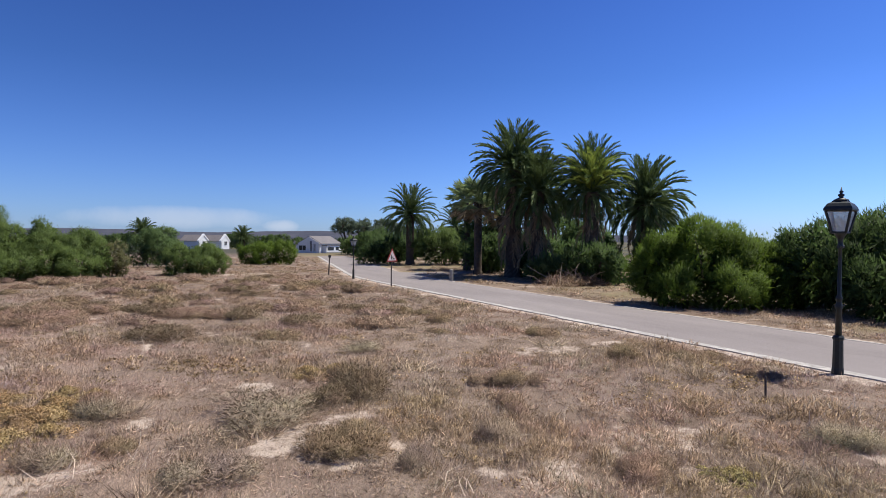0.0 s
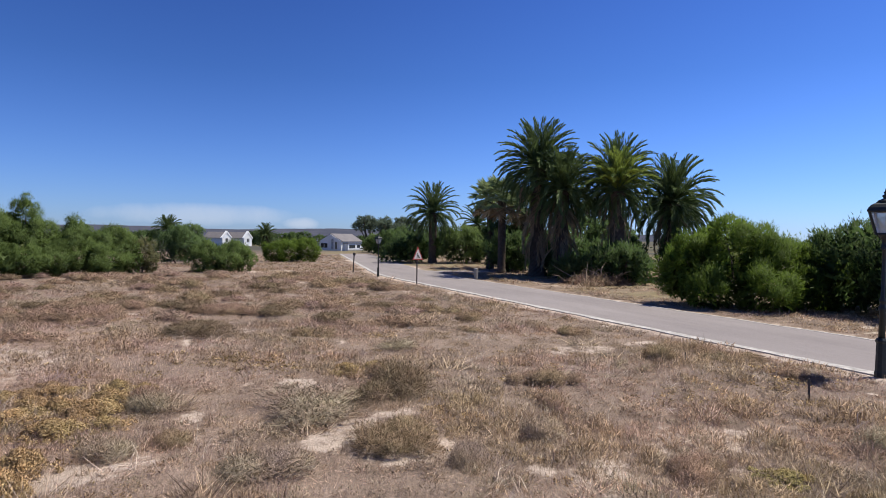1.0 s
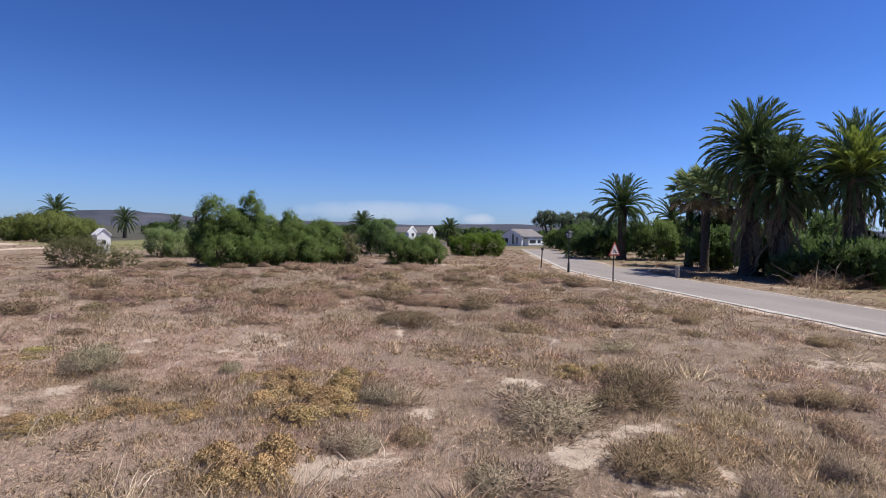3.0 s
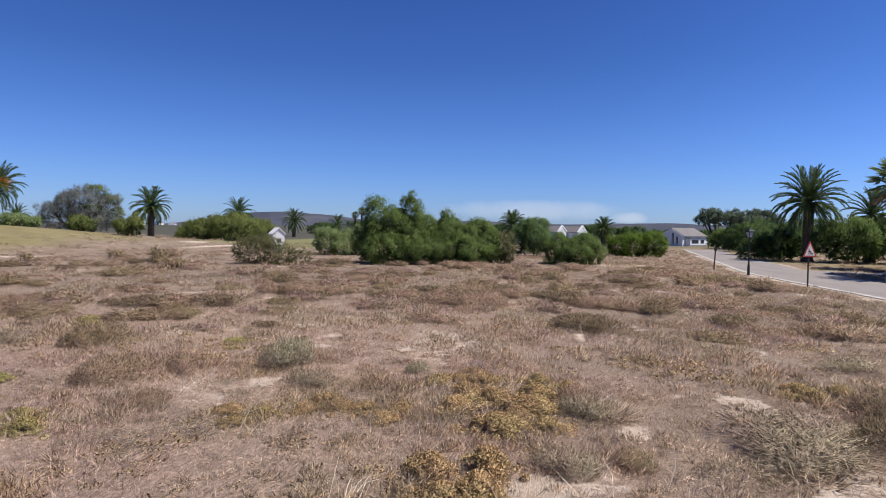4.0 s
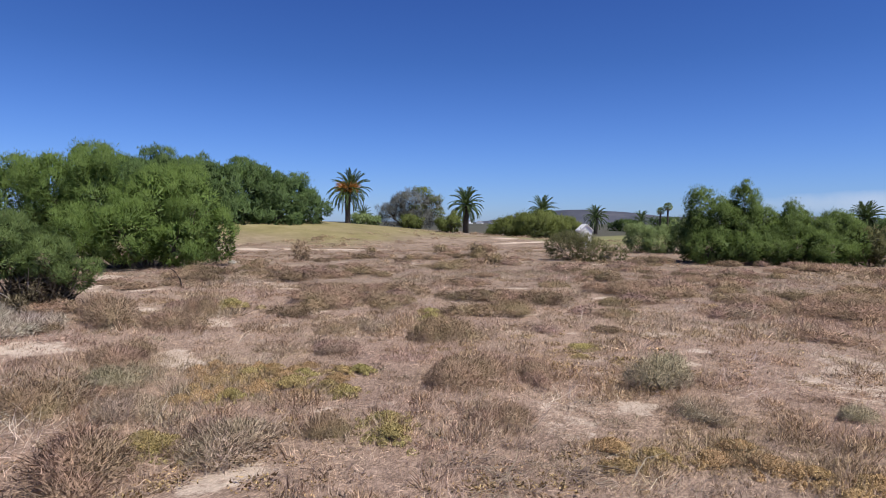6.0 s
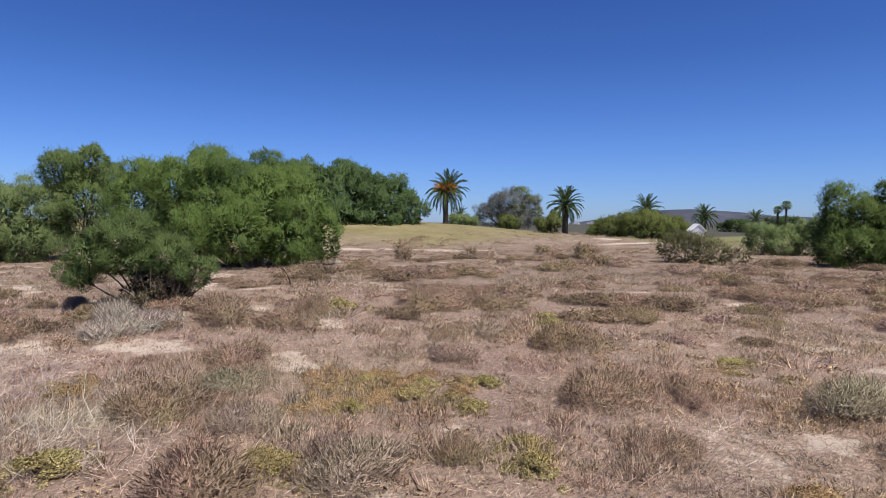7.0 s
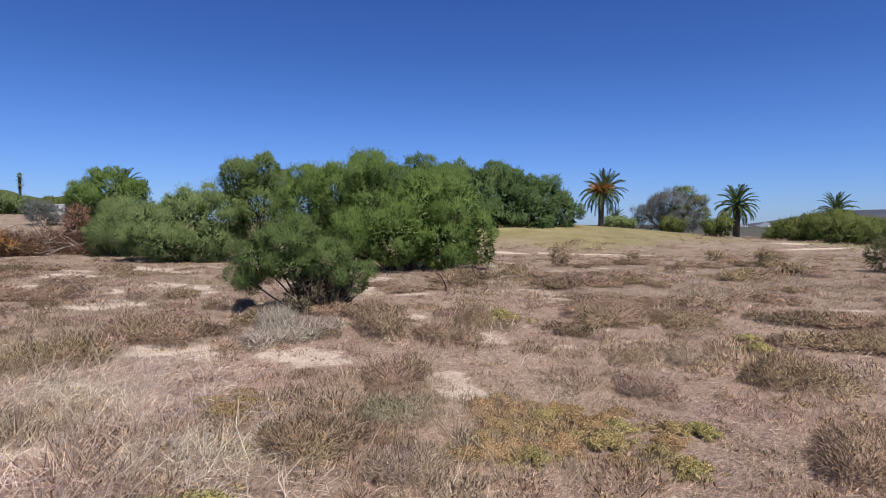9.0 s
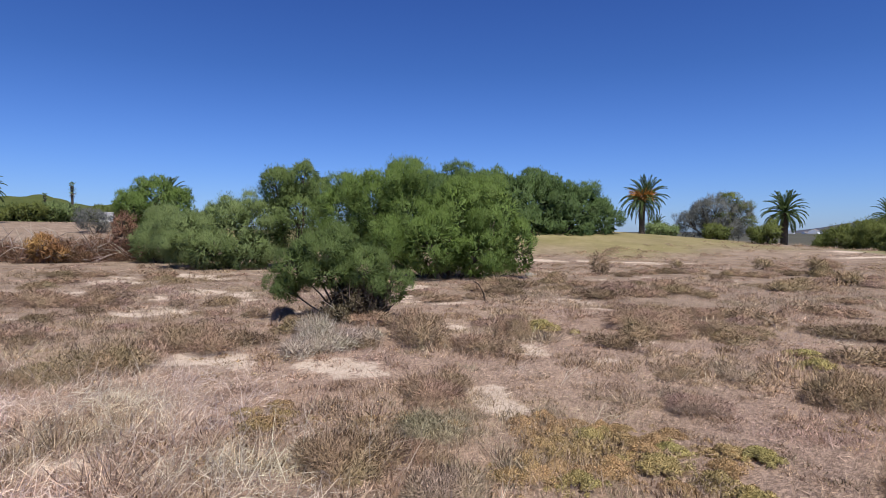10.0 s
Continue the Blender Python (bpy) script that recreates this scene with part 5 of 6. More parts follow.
# dead brush heaped beside the bushes
def brush_heap(x, y, w, d, hh, seed, mat=None, count=70):
    rng = np.random.default_rng(seed)
    root = thing("brush_heap", "heap of dead red-brown cut branches" if mat is None else "low heap of fallen dry palm leaves", "brush heap", x, y, group="dead brush")
    segs = []
    for _ in range(count):
        p = Vector((rng.uniform(-w, w) / 2, rng.uniform(-d, d) / 2, 0))
        edge = max(0.0, 1 - (2 * p.x / w) ** 2) * max(0.0, 1 - (2 * p.y / d) ** 2)
        p.z = rng.uniform(0, 0.9) * hh * edge
        a = Vector(unit(rng.normal(size=3) * np.array([1, 1, 0.5])))
        a.z = abs(a.z)
        L = rng.uniform(0.5, 1.0) * min(w, 3.4) * 0.7
        segs.append(([p, p + a * L * 0.5 + Vector(rng.normal(size=3) * 0.12) + Vector((0, 0, 0.1)), p + a * L], [0.03, 0.022, 0.008]))
    part_mesh("branch_tangle", mesh_np("branch_tangle", *tubes(segs, 4), M_BLEACHED if mat is None else M_GREY_TWIG), root, "bleached bare branches")
    # fine dead twigs in ragged sprays along the branches
    n, sprays = int(260 * count), 9 * count
    c = np.stack([rng.uniform(-0.5, 0.5, sprays) * w, rng.uniform(-0.5, 0.5, sprays) * d, np.zeros(sprays)], 1)
    edge = np.clip(1 - (2 * c[:, 0] / w) ** 2, 0, 1) * np.clip(1 - (2 * c[:, 1] / d) ** 2, 0, 1)
    c[:, 2] = rng.uniform(0, 1, sprays) * hh * edge**0.5 * (0.55 + 0.75 * fractal(c[:, 0] + 40, c[:, 1] + seed * 9, 1.3, 7, 2))
    way = unit(rng.normal(size=(sprays, 3)) + np.array([0, 0, 0.5]))
    k = rng.integers(0, sprays, n)
    foot = c[k] + way[k] * rng.uniform(-0.35, 0.35, (n, 1)) + rng.normal(size=(n, 3)) * 0.09
    foot[:, 2] = np.maximum(foot[:, 2], 0.02)
    axis = unit(way[k] + rng.normal(size=(n, 3)) * 0.6)
    side_ = unit(np.cross(axis, rng.normal(size=(n, 3)))) * rng.uniform(0.006, 0.016, (n, 1))
    V = np.stack([foot - side_, foot + side_, foot + axis * rng.uniform(0.1, 0.34, (n, 1))], 1).reshape(-1, 3)
    N = np.repeat(unit(axis * 0.2 + np.array([0, 0, 0.8]) + rng.normal(size=(n, 3)) * 0.5), 3, 0)
    part_mesh("brush", mesh_np("brush", V, np.arange(len(V)).reshape(-1, 3), mat or M_DEAD, normals=N), root, "dead red-brown twigs and leaves" if mat is None else "dry grey-brown leaf blades")


brush_heap(-52.1, 2.9, 3.6, 4.2, 1.7, 1)
brush_heap(-52.2, 6.0, 3.4, 4.4, 1.8, 2)
brush_heap(-54.0, -1.5, 4.4, 5.6, 1.5, 3)
brush_heap(-54.0, -8.0, 5.0, 7.5, 1.5, 4)
brush_heap(22.2, 29.0, 3.0, 2.6, 0.5, 5, M_BROWN_TWIG, 30)
bush("dead_bush", "upright dead red-brown bush in the brush heap", "bush", -51.9, 6.7, [(0, 0, 2.4, 0.6, 0.55, 0.8), (0.1, 0.1, 1.4, 0.75, 0.7, 0.9)], M_DEAD, (0.2, 0.03), 0.8, 441, 0.25, stems=8, stem=0.04)
bush("dead_bush", "orange-brown withered bush before the brush heap", "bush", -50.6, 2.2, [(0, 0, 0.9, 0.8, 0.8, 0.75), (0.2, 0.7, 0.6, 0.6, 0.5, 0.5)], M_WITHERED, (0.18, 0.03), 0.7, 442, 0.25, stems=6, stem=0.03)
bush("bleached_shrub", "bleached grey leafless shrub in the scrub", "shrub", -74.2, 4.9, [(0, 0, 1.3, 1.3, 1.3, 1.1), (0.2, 1.2, 0.9, 1.0, 0.9, 0.8)], M_LEAF_GREY, (0.24, 0.03), 0.6, 443, 0.3, stems=10, stem=0.04)


# ---- palms ----
def frond_mesh(seed, elev, mat, length=3.0, pairs=34, wide=1.0):
    """An arching feather leaf of a date palm from the origin along +x, rising at elev degrees."""
    rng = np.random.default_rng(seed)
    steps, pts, a, p = 14, [], radians(elev), np.zeros(3)
    droop = radians(34 + 50 * math.cos(radians(elev))) / steps
    for k in range(steps + 1):
        pts.append(p.copy())
        p = p + np.array([math.cos(a), 0, math.sin(a)]) * length / steps
        a -= droop * (0.3 + 1.4 * k / steps)
        a = max(a, radians(-88))
    pts = np.array(pts)
    V, Fc = tubes([([Vector(q) for q in pts], [0.045 * (1 - 0.85 * k / steps) for k in range(steps + 1)])], 3)
    t = np.repeat(np.linspace(0.1, 0.995, pairs), 2)
    s = np.tile([-1.0, 1.0], pairs)
    idx = t * steps
    i = np.minimum(idx.astype(int), steps - 1)
    base = pts[i] + (pts[i + 1] - pts[i]) * (idx - i)[:, None]
    along = unit(pts[i + 1] - pts[i])
    normal = np.cross(along, np.array([0, 1.0, 0]))
    normal *= np.sign(normal[:, 2:3] + 1e-6)
    out = along * (0.85 + 0.6 * t)[:, None] + s[:, None] * np.array([0, 0.46, 0]) + normal * 0.28 + rng.normal(size=base.shape) * 0.09 + np.array([0, 0, -0.18])
    L = wide * 0.56 * np.sin(np.pi * np.clip(0.12 + 0.86 * t, 0, 1)) ** 0.6 * rng.uniform(0.85, 1.1, len(t)) + 0.1
    leaf = blades(base, unit(out), L, 0.06, rng)
    return mesh_np("frond", *joined([(V, Fc), leaf]), mat)


ELEVS = (82, 66, 48, 31, 14, -2, -20, -42)
FRONDS = [[frond_mesh(600 + 10 * k + j, e + 3 * j, M_FROND) for j in range(2)] for k, e in enumerate(ELEVS)]
FRONDS_LIT = [frond_mesh(700 + k, e, M_FROND_LIT) for k, e in enumerate((84, 66, 50, 34))]
FROND_DEAD = [frond_mesh(720 + k, e, M_FROND_DEAD, 2.6, 24, 0.8) for k, e in enumerate((-40, -62))]


def palm_trunk(h, r, seed):
    """A stout trunk with rows of old leaf scars, swelling at its crown."""
    rng = np.random.default_rng(seed)
    sides, rings = 20, max(12, int(h * 7))
    V, Fc = [], []
    for k in range(rings + 1):
        t = k / rings
        for i in range(sides):
            scar = 0.06 * abs(math.sin(math.pi * (i / 2 + 0.5 * (k % 2)))) + rng.uniform(-0.02, 0.02)
            rr = r * (1.25 - 0.35 * smooth(t * 6) + 0.25 * smooth((t - 0.8) * 5)) + scar * r * 1.6
            a = 2 * math.pi * i / sides
            V.append((rr * math.cos(a), rr * math.sin(a), t * (h + 0.25) - 0.25))
    for k in range(rings):
        for i in range(sides):
            j = (i + 1) % sides
            Fc.append((k * sides + i, k * sides + j, (k + 1) * sides + j, (k + 1) * sides + i))
    return mesh_np("trunk", V, Fc, M_PALM_BARK)


def palm(x, y, total, crown, seed, label, count=66, r=0.38, sunlit=0, dead=0, dates=0, wind=0.0, skirt=0.6, group="date palms"):
    """A date palm: total height to the tips, and the crown's reach."""
    rng = np.random.default_rng(seed)
    s = crown / 2.8
    h = total - crown * 1.0
    root = thing("date_palm", label, "palm tree", x, y, group=group, turn=rng.uniform(0, 360))
    part_mesh("trunk", palm_trunk(h, r, seed), root, "rough grey-brown trunk")
    for k in range(count):
        tier = min(7, int(8 * (k + 0.5) / count))
        me = FRONDS[tier][k % 2]
        az = k * 137.5 + rng.uniform(-9, 9)
        m = pose(0, 0, h + 0.25 * s * (1 - tier / 7), 0, rng.uniform(-6, 6), az) @ pose(0.1 * s, 0, 0)
        if wind:
            m = pose(0, 0, 0, wind * 0.4, wind, 0) @ m if tier < 4 else m
        part_mesh("frond", me, root, m=m @ Matrix.Diagonal((s, s, s, 1)) @ pose(0, 0, 0, rng.uniform(-14, 14)))
    # extra upper fronds in the brighter copy, coloured as if the sun caught them
    for k in range(sunlit):
        m = pose(0, 0, h + 0.2, 0, rng.uniform(-10, 10), k * 137.5 + 40) @ Matrix.Diagonal((s, s, s, 1))
        part_mesh("frond", FRONDS_LIT[k % 4], root, "bright yellow-green frond with sunlight put into its colour", m)
    for k in range(dead):
        m = pose(0, 0, h - 0.15 * s - skirt * ((k * 0.618) % 1.0), 0, rng.uniform(-8, 8), k * 99) @ Matrix.Diagonal((s, s, s, 1))
        part_mesh("frond", FROND_DEAD[k % 2], root, "dry hanging frond", m)
    if dates:
        a = rng.uniform(0, 6.28, 500)
        foot = np.stack([np.cos(a) * 0.3, np.sin(a) * 0.3, rng.uniform(h - 0.2, h + 0.6, 500)], 1)
        ax = unit(np.stack([np.cos(a), np.sin(a), rng.uniform(-0.4, 0.9, 500)], 1))
        part_mesh("fruit_stalk", mesh_np("fruit_stalk", *blades(foot, ax, rng.uniform(0.5, 1.6, 500), 0.07, rng), M_DATES), root, "orange date stalks among the fronds")
    return root


palm(22.9, 36.4, 10.6, 3.0, 1, "tall dark date palm in the roadside clump", 112, 0.5, dead=40, skirt=4.5)
palm(23.7, 34.6, 8.6, 2.7, 2, "shorter date palm leaning in the roadside clump", 87, 0.4, dead=30, skirt=3.5)
palm(25.6, 31.2, 8.2, 2.5, 3, "date palm in the clump with sun-brightened frond colour", 55, 0.4, sunlit=60, dead=12, skirt=1.6)
palm(26.6, 32.6, 9.4, 2.7, 4, "date palm standing behind another in the clump", 86, 0.38, dead=10, skirt=1.4)
palm(25.0, 36.6, 8.6, 2.6, 5, "dense dark date palm in the middle of the clump", 80, 0.38, dead=16, skirt=2.2)
palm(30.5, 31.6, 8.1, 3.0, 6, "broad rounded date palm at the clump's end", 120, 0.48, dead=20, skirt=1.2)
palm(23.9, 57.6, 8.0, 2.9, 7, "rounded date palm beside the side road", 82, 0.42)
palm(29.5, 58.5, 6.3, 2.3, 8, "small date palm behind dark bushes", 60, 0.36)
palm(-52.4, 57.0, 6.2, 2.4, 9, "windblown date palm with orange date stalks on the bank", 70, 0.31, dead=4, dates=1, wind=-12)
palm(-48.6, 77.4, 6.6, 2.5, 10, "rounded date palm beyond the bank", 82, 0.42)
palm(-46.1, 98.0, 6.7, 2.6, 11, "date palm rising behind the olive thicket", 60, 0.4)
palm(-46.4, 124.9, 5.8, 2.5, 12, "small date palm in front of the far hill", 60, 0.4)
palm(-40.6, 137.2, 5.0, 2.2, 13, "small date palm in front of the far hill", 55, 0.36)
palm(-1.2, 107.6, 5.5, 2.4, 14, "distant date palm above the thicket", 110, 0.4)
palm(12.8, 98.5, 4.4, 1.85, 15, "distant date palm beside the white houses", 110, 0.4)
palm(-64.9, 74.0, 3.8, 1.7, 17, "small date palm behind the bank", 50, 0.3)
palm(-83.4, 12.8, 5.2, 2.4, 18, "date palm peeping over the far tree", 60, 0.4)
palm(-86.5, -5.6, 6.0, 2.7, 19, "date palm beyond the dead brush", 75, 0.4)
palm(-120.0, 12.5, 2.9, 2.0, 20, "small date palm in the distance", 50, 0.36)


def fan_mesh(seed, mat):
    """A fan leaf: a stalk along +x and a round of folded blades at its end."""
    rng = np.random.default_rng(seed)
    V, Fc = tubes([([Vector((0, 0, 0)), Vector((0.5, 0, 0.06)), Vector((0.95, 0, 0))], [0.03, 0.022, 0.015])], 3)
    a = np.radians(np.linspace(-115, 115, 26))
    out = np.stack([np.cos(a), np.sin(a), -0.25 + 0.1 * rng.normal(size=26)], 1)
    b = np.tile(np.array([0.95, 0, 0.0]), (26, 1))
    return mesh_np("fan_leaf", *joined([(V, Fc), blades(b, unit(out), rng.uniform(0.6, 0.8, 26), 0.11, rng)]), mat)


FANS, FAN_DEAD = [fan_mesh(k, M_FAN) for k in range(3)], fan_mesh(9, M_FROND_DEAD)


def fan_palm(x, y, total, s, seed, label, r=0.2, skirt=0.0):
    rng = np.random.default_rng(seed)
    root = thing("fan_palm", label, "palm tree", x, y, group="fan palms")
    h = total - 1.1 * s
    part_mesh("trunk", palm_trunk(h, r, seed), root, "slender grey trunk")
    for k in range(34):
        tilt = -78 + 130 * k / 33
        part_mesh("fan_leaf", FANS[k % 3] if k < 27 else FAN_DEAD, root, "" if k < 27 else "dry hanging fan leaf", pose(0, 0, h - skirt * (k / 33) ** 2, 0, 0, k * 137.5) @ pose(0, 0, 0, rng.uniform(-15, 15), tilt, 0) @ Matrix.Scale(s * (rng.uniform(0.5, 1.2) if skirt else 1.0), 4))


fan_palm(24.6, 46.5, 7.4, 1.35, 1, "fan palm beside the side road", 0.3)
fan_palm(22.2, 40.2, 7.0, 1.3, 7, "fan palm with pale leaves before the clump", 0.3)
fan_palm(26.0, 43.5, 6.6, 1.3, 2, "fan palm at the end of the clump", 0.28)
fan_palm(-37.6, 141.2, 5.8, 0.62, 3, "slender fan palm near the far hill")
fan_palm(-36.0, 141.0, 6.8, 0.7, 4, "taller slender fan palm near the far hill")
fan_palm(-176.3, 1.6, 10.2, 0.62, 5, "tall thin fan palm on the far rise", 0.3, 2.2)
fan_palm(-196.1, -4.9, 8.5, 0.55, 6, "thin fan palm on the far rise", 0.3, 1.2)


# ---- street furniture ----
def lantern_post(x, y, total, label, lean=(0, 0)):
    """A cast-iron post with a four-sided tapering lantern."""
    root = thing("street_lamp", label, "street lamp", x, y, 0.0, 18, "street lamps", lean)
    k = total / 3.75
    bm = bmesh.new()
    lathe(bm, [(r * k, z * k) for r, z in ((0.11, -0.1), (0.11, 0.1), (0.1, 0.13), (0.088, 0.68), (0.105, 0.7), (0.105, 0.74), (0.08, 0.78))], 8)
    part("base", bm, M_IRON, root)
    bm = bmesh.new()
    lathe(bm, [(r * k, z * k) for r, z in ((0.06, 0.76), (0.055, 1.3), (0.075, 1.34), (0.075, 1.38), (0.052, 1.42), (0.046, 1.48), (0.062, 1.5), (0.062, 1.54), (0.038, 1.58), (0.034, 2.3), (0.034, 2.52), (0.06, 2.54), (0.06, 2.58), (0.045, 2.6), (0.05, 2.72), (0.1, 2.8), (0.12, 2.82), (0.12, 2.85))], 14)
    part("post", bm, M_IRON, root, shade=True)
    bm = bmesh.new()
    lathe(bm, [(0.035 * k, 0), (0.03 * k, 0.3 * k), (0.04 * k, 0.32 * k), (0.02 * k, 0.34 * k)], 8)
    bmesh.ops.rotate(bm, verts=bm.verts, cent=(0, 0, 0), matrix=Matrix.Rotation(radians(90), 3, "Y"))
    bmesh.ops.translate(bm, verts=bm.verts, vec=(-0.12 * k, 0, 2.56 * k))
    part("ladder_bar", bm, M_IRON, root)
    z0, z1, b0, b1 = 2.85 * k, 3.27 * k, 0.122 * k, 0.215 * k
    corners = [(-1, -1), (1, -1), (1, 1), (-1, 1)]
    for i in range(4):
        (ax, ay), (bx, by) = corners[i], corners[(i + 1) % 4]
        bm = bmesh.new()
        q = [bm.verts.new(p) for p in ((ax * b0 * 0.95, ay * b0 * 0.95, z0 + 0.01), (bx * b0 * 0.95, by * b0 * 0.95, z0 + 0.01), (bx * b1 * 0.95, by * b1 * 0.95, z1 - 0.01), (ax * b1 * 0.95, ay * b1 * 0.95, z1 - 0.01))]
        bm.faces.new(q)
        bmesh.ops.solidify(bm, geom=bm.faces[:], thickness=0.008)
        part("pane", bm, M_PANE, root, "dusty glass pane")
        V, Fc = tubes([([Vector((ax * b0, ay * b0, z0)), Vector((ax * b1, ay * b1, z1))], [0.026 * k, 0.026 * k])], 6)
        part_mesh("glazing_bar", mesh_np("glazing_bar", V, Fc, M_IRON), root)
    bm = bmesh.new()
    box(bm, -b0 - 0.02, b0 + 0.02, -b0 - 0.02, b0 + 0.02, z0 - 0.03, z0 + 0.01, 0.008)
    part("lantern_floor", bm, M_IRON, root)
    bm = bmesh.new()
    q2 = math.sqrt(2)
    lathe(bm, [(r * q2 * k, z * k) for r, z in ((0.225, 3.265), (0.25, 3.28), (0.25, 3.31), (0.23, 3.36), (0.19, 3.42), (0.13, 3.455), (0.125, 3.475))], 4)
    part("roof", bm, M_IRON, root)
    bm = bmesh.new()
    lathe(bm, [(r * k, z * k) for r, z in ((0.14, 3.47), (0.13, 3.5), (0.07, 3.53), (0.035, 3.55), (0.055, 3.58), (0.06, 3.6), (0.02, 3.63), (0.045, 3.655), (0.02, 3.68), (0.004, 3.76))], 12)
    part("finial", bm, M_IRON, root, shade=True)


lantern_post(12.27, 7.45, 3.7, "black cast-iron lantern street lamp beside the road", (0, 0.6))
lantern_post(12.0, 38.6, 2.85, "black lantern street lamp further along the road")
lantern_post(17.3, 82.1, 2.5, "small black lantern street lamp near the house")


def warning_sign(x, y):
    root = thing("warning_sign", "faded triangular warning sign on a thin pole", "road sign", x, y, 0.0, 25)
    bm = bmesh.new()
    lathe(bm, [(0.035, -0.2), (0.035, 2.0), (0.02, 2.01)], 10)
    part("pole", bm, M_POLE, root)

    def triangle(size, y0, y1):
        b = bmesh.new()
        s = size / 2
        h = size * 0.866
        front = [b.verts.new((px, y0, pz)) for px, pz in ((-s, -h / 3), (s, -h / 3), (0, 2 * h / 3))]
        back = [b.verts.new((v.co.x, y1, v.co.z)) for v in front]
        b.faces.new(front), b.faces.new(back[::-1])
        for i in range(3):
            b.faces.new((front[i], back[i], back[(i + 1) % 3], front[(i + 1) % 3]))
        bmesh.ops.translate(b, verts=b.verts, vec=(0, 0, 1.62))
        return b

    plate = part("plate", triangle(0.86, -0.062, -0.04), M_RED, root, "faded red bordered plate")
    part("face", triangle(0.64, -0.066, -0.063), M_SIGN, plate, "faded white face")
    bm = bmesh.new()
    box(bm, -0.09, -0.04, -0.07, -0.067, 1.49, 1.76)
    box(bm, -0.04, 0.06, -0.07, -0.067, 1.60, 1.65)
    box(bm, 0.03, 0.08, -0.07, -0.067, 1.49, 1.60)
    box(bm, 0.09, 0.18, -0.07, -0.067, 1.49, 1.55)
    part("symbol", bm, M_BLACK, plate, "plain black bars")


warning_sign(12.0, 31.6)


def post(name, label, x, y, hgt, r, mat, lean=(0, 0), cap=True, group=""):
    root = thing(name, label, "post", x, y, lean=lean, group=group)
    bm = bmesh.new()
    lathe(bm, [(r * 1.05, -0.2), (r, 0.05), (r * 0.95, hgt * 0.5), (r, hgt - 0.04), (r * 0.7, hgt)], 9)
    part("shaft", bm, mat, root)
    return root


p1 = post("marker_post", "dark weathered wooden post at the road's edge", 11.6, 43.3, 1.42, 0.045, M_POLE, (0, 3))
bm = bmesh.new()
box(bm, -0.09, 0.09, -0.05, 0.05, 1.24, 1.44, 0.02)
part("box", bm, M_POLE, p1, "small weathered box on the post")
post("bollard", "short pale weathered bollard beside the side road", 17.2, 34.6, 0.72, 0.13, M_STONE)
post("stake", "short dark rusty stake in the grass", 9.9, 10.1, 0.2, 0.016, M_POLE, (0, 4), group="rusty stakes")
post("stake", "short dark rusty stake in the grass", 9.4, 6.9, 0.36, 0.019, M_POLE, (3, -5), group="rusty stakes")


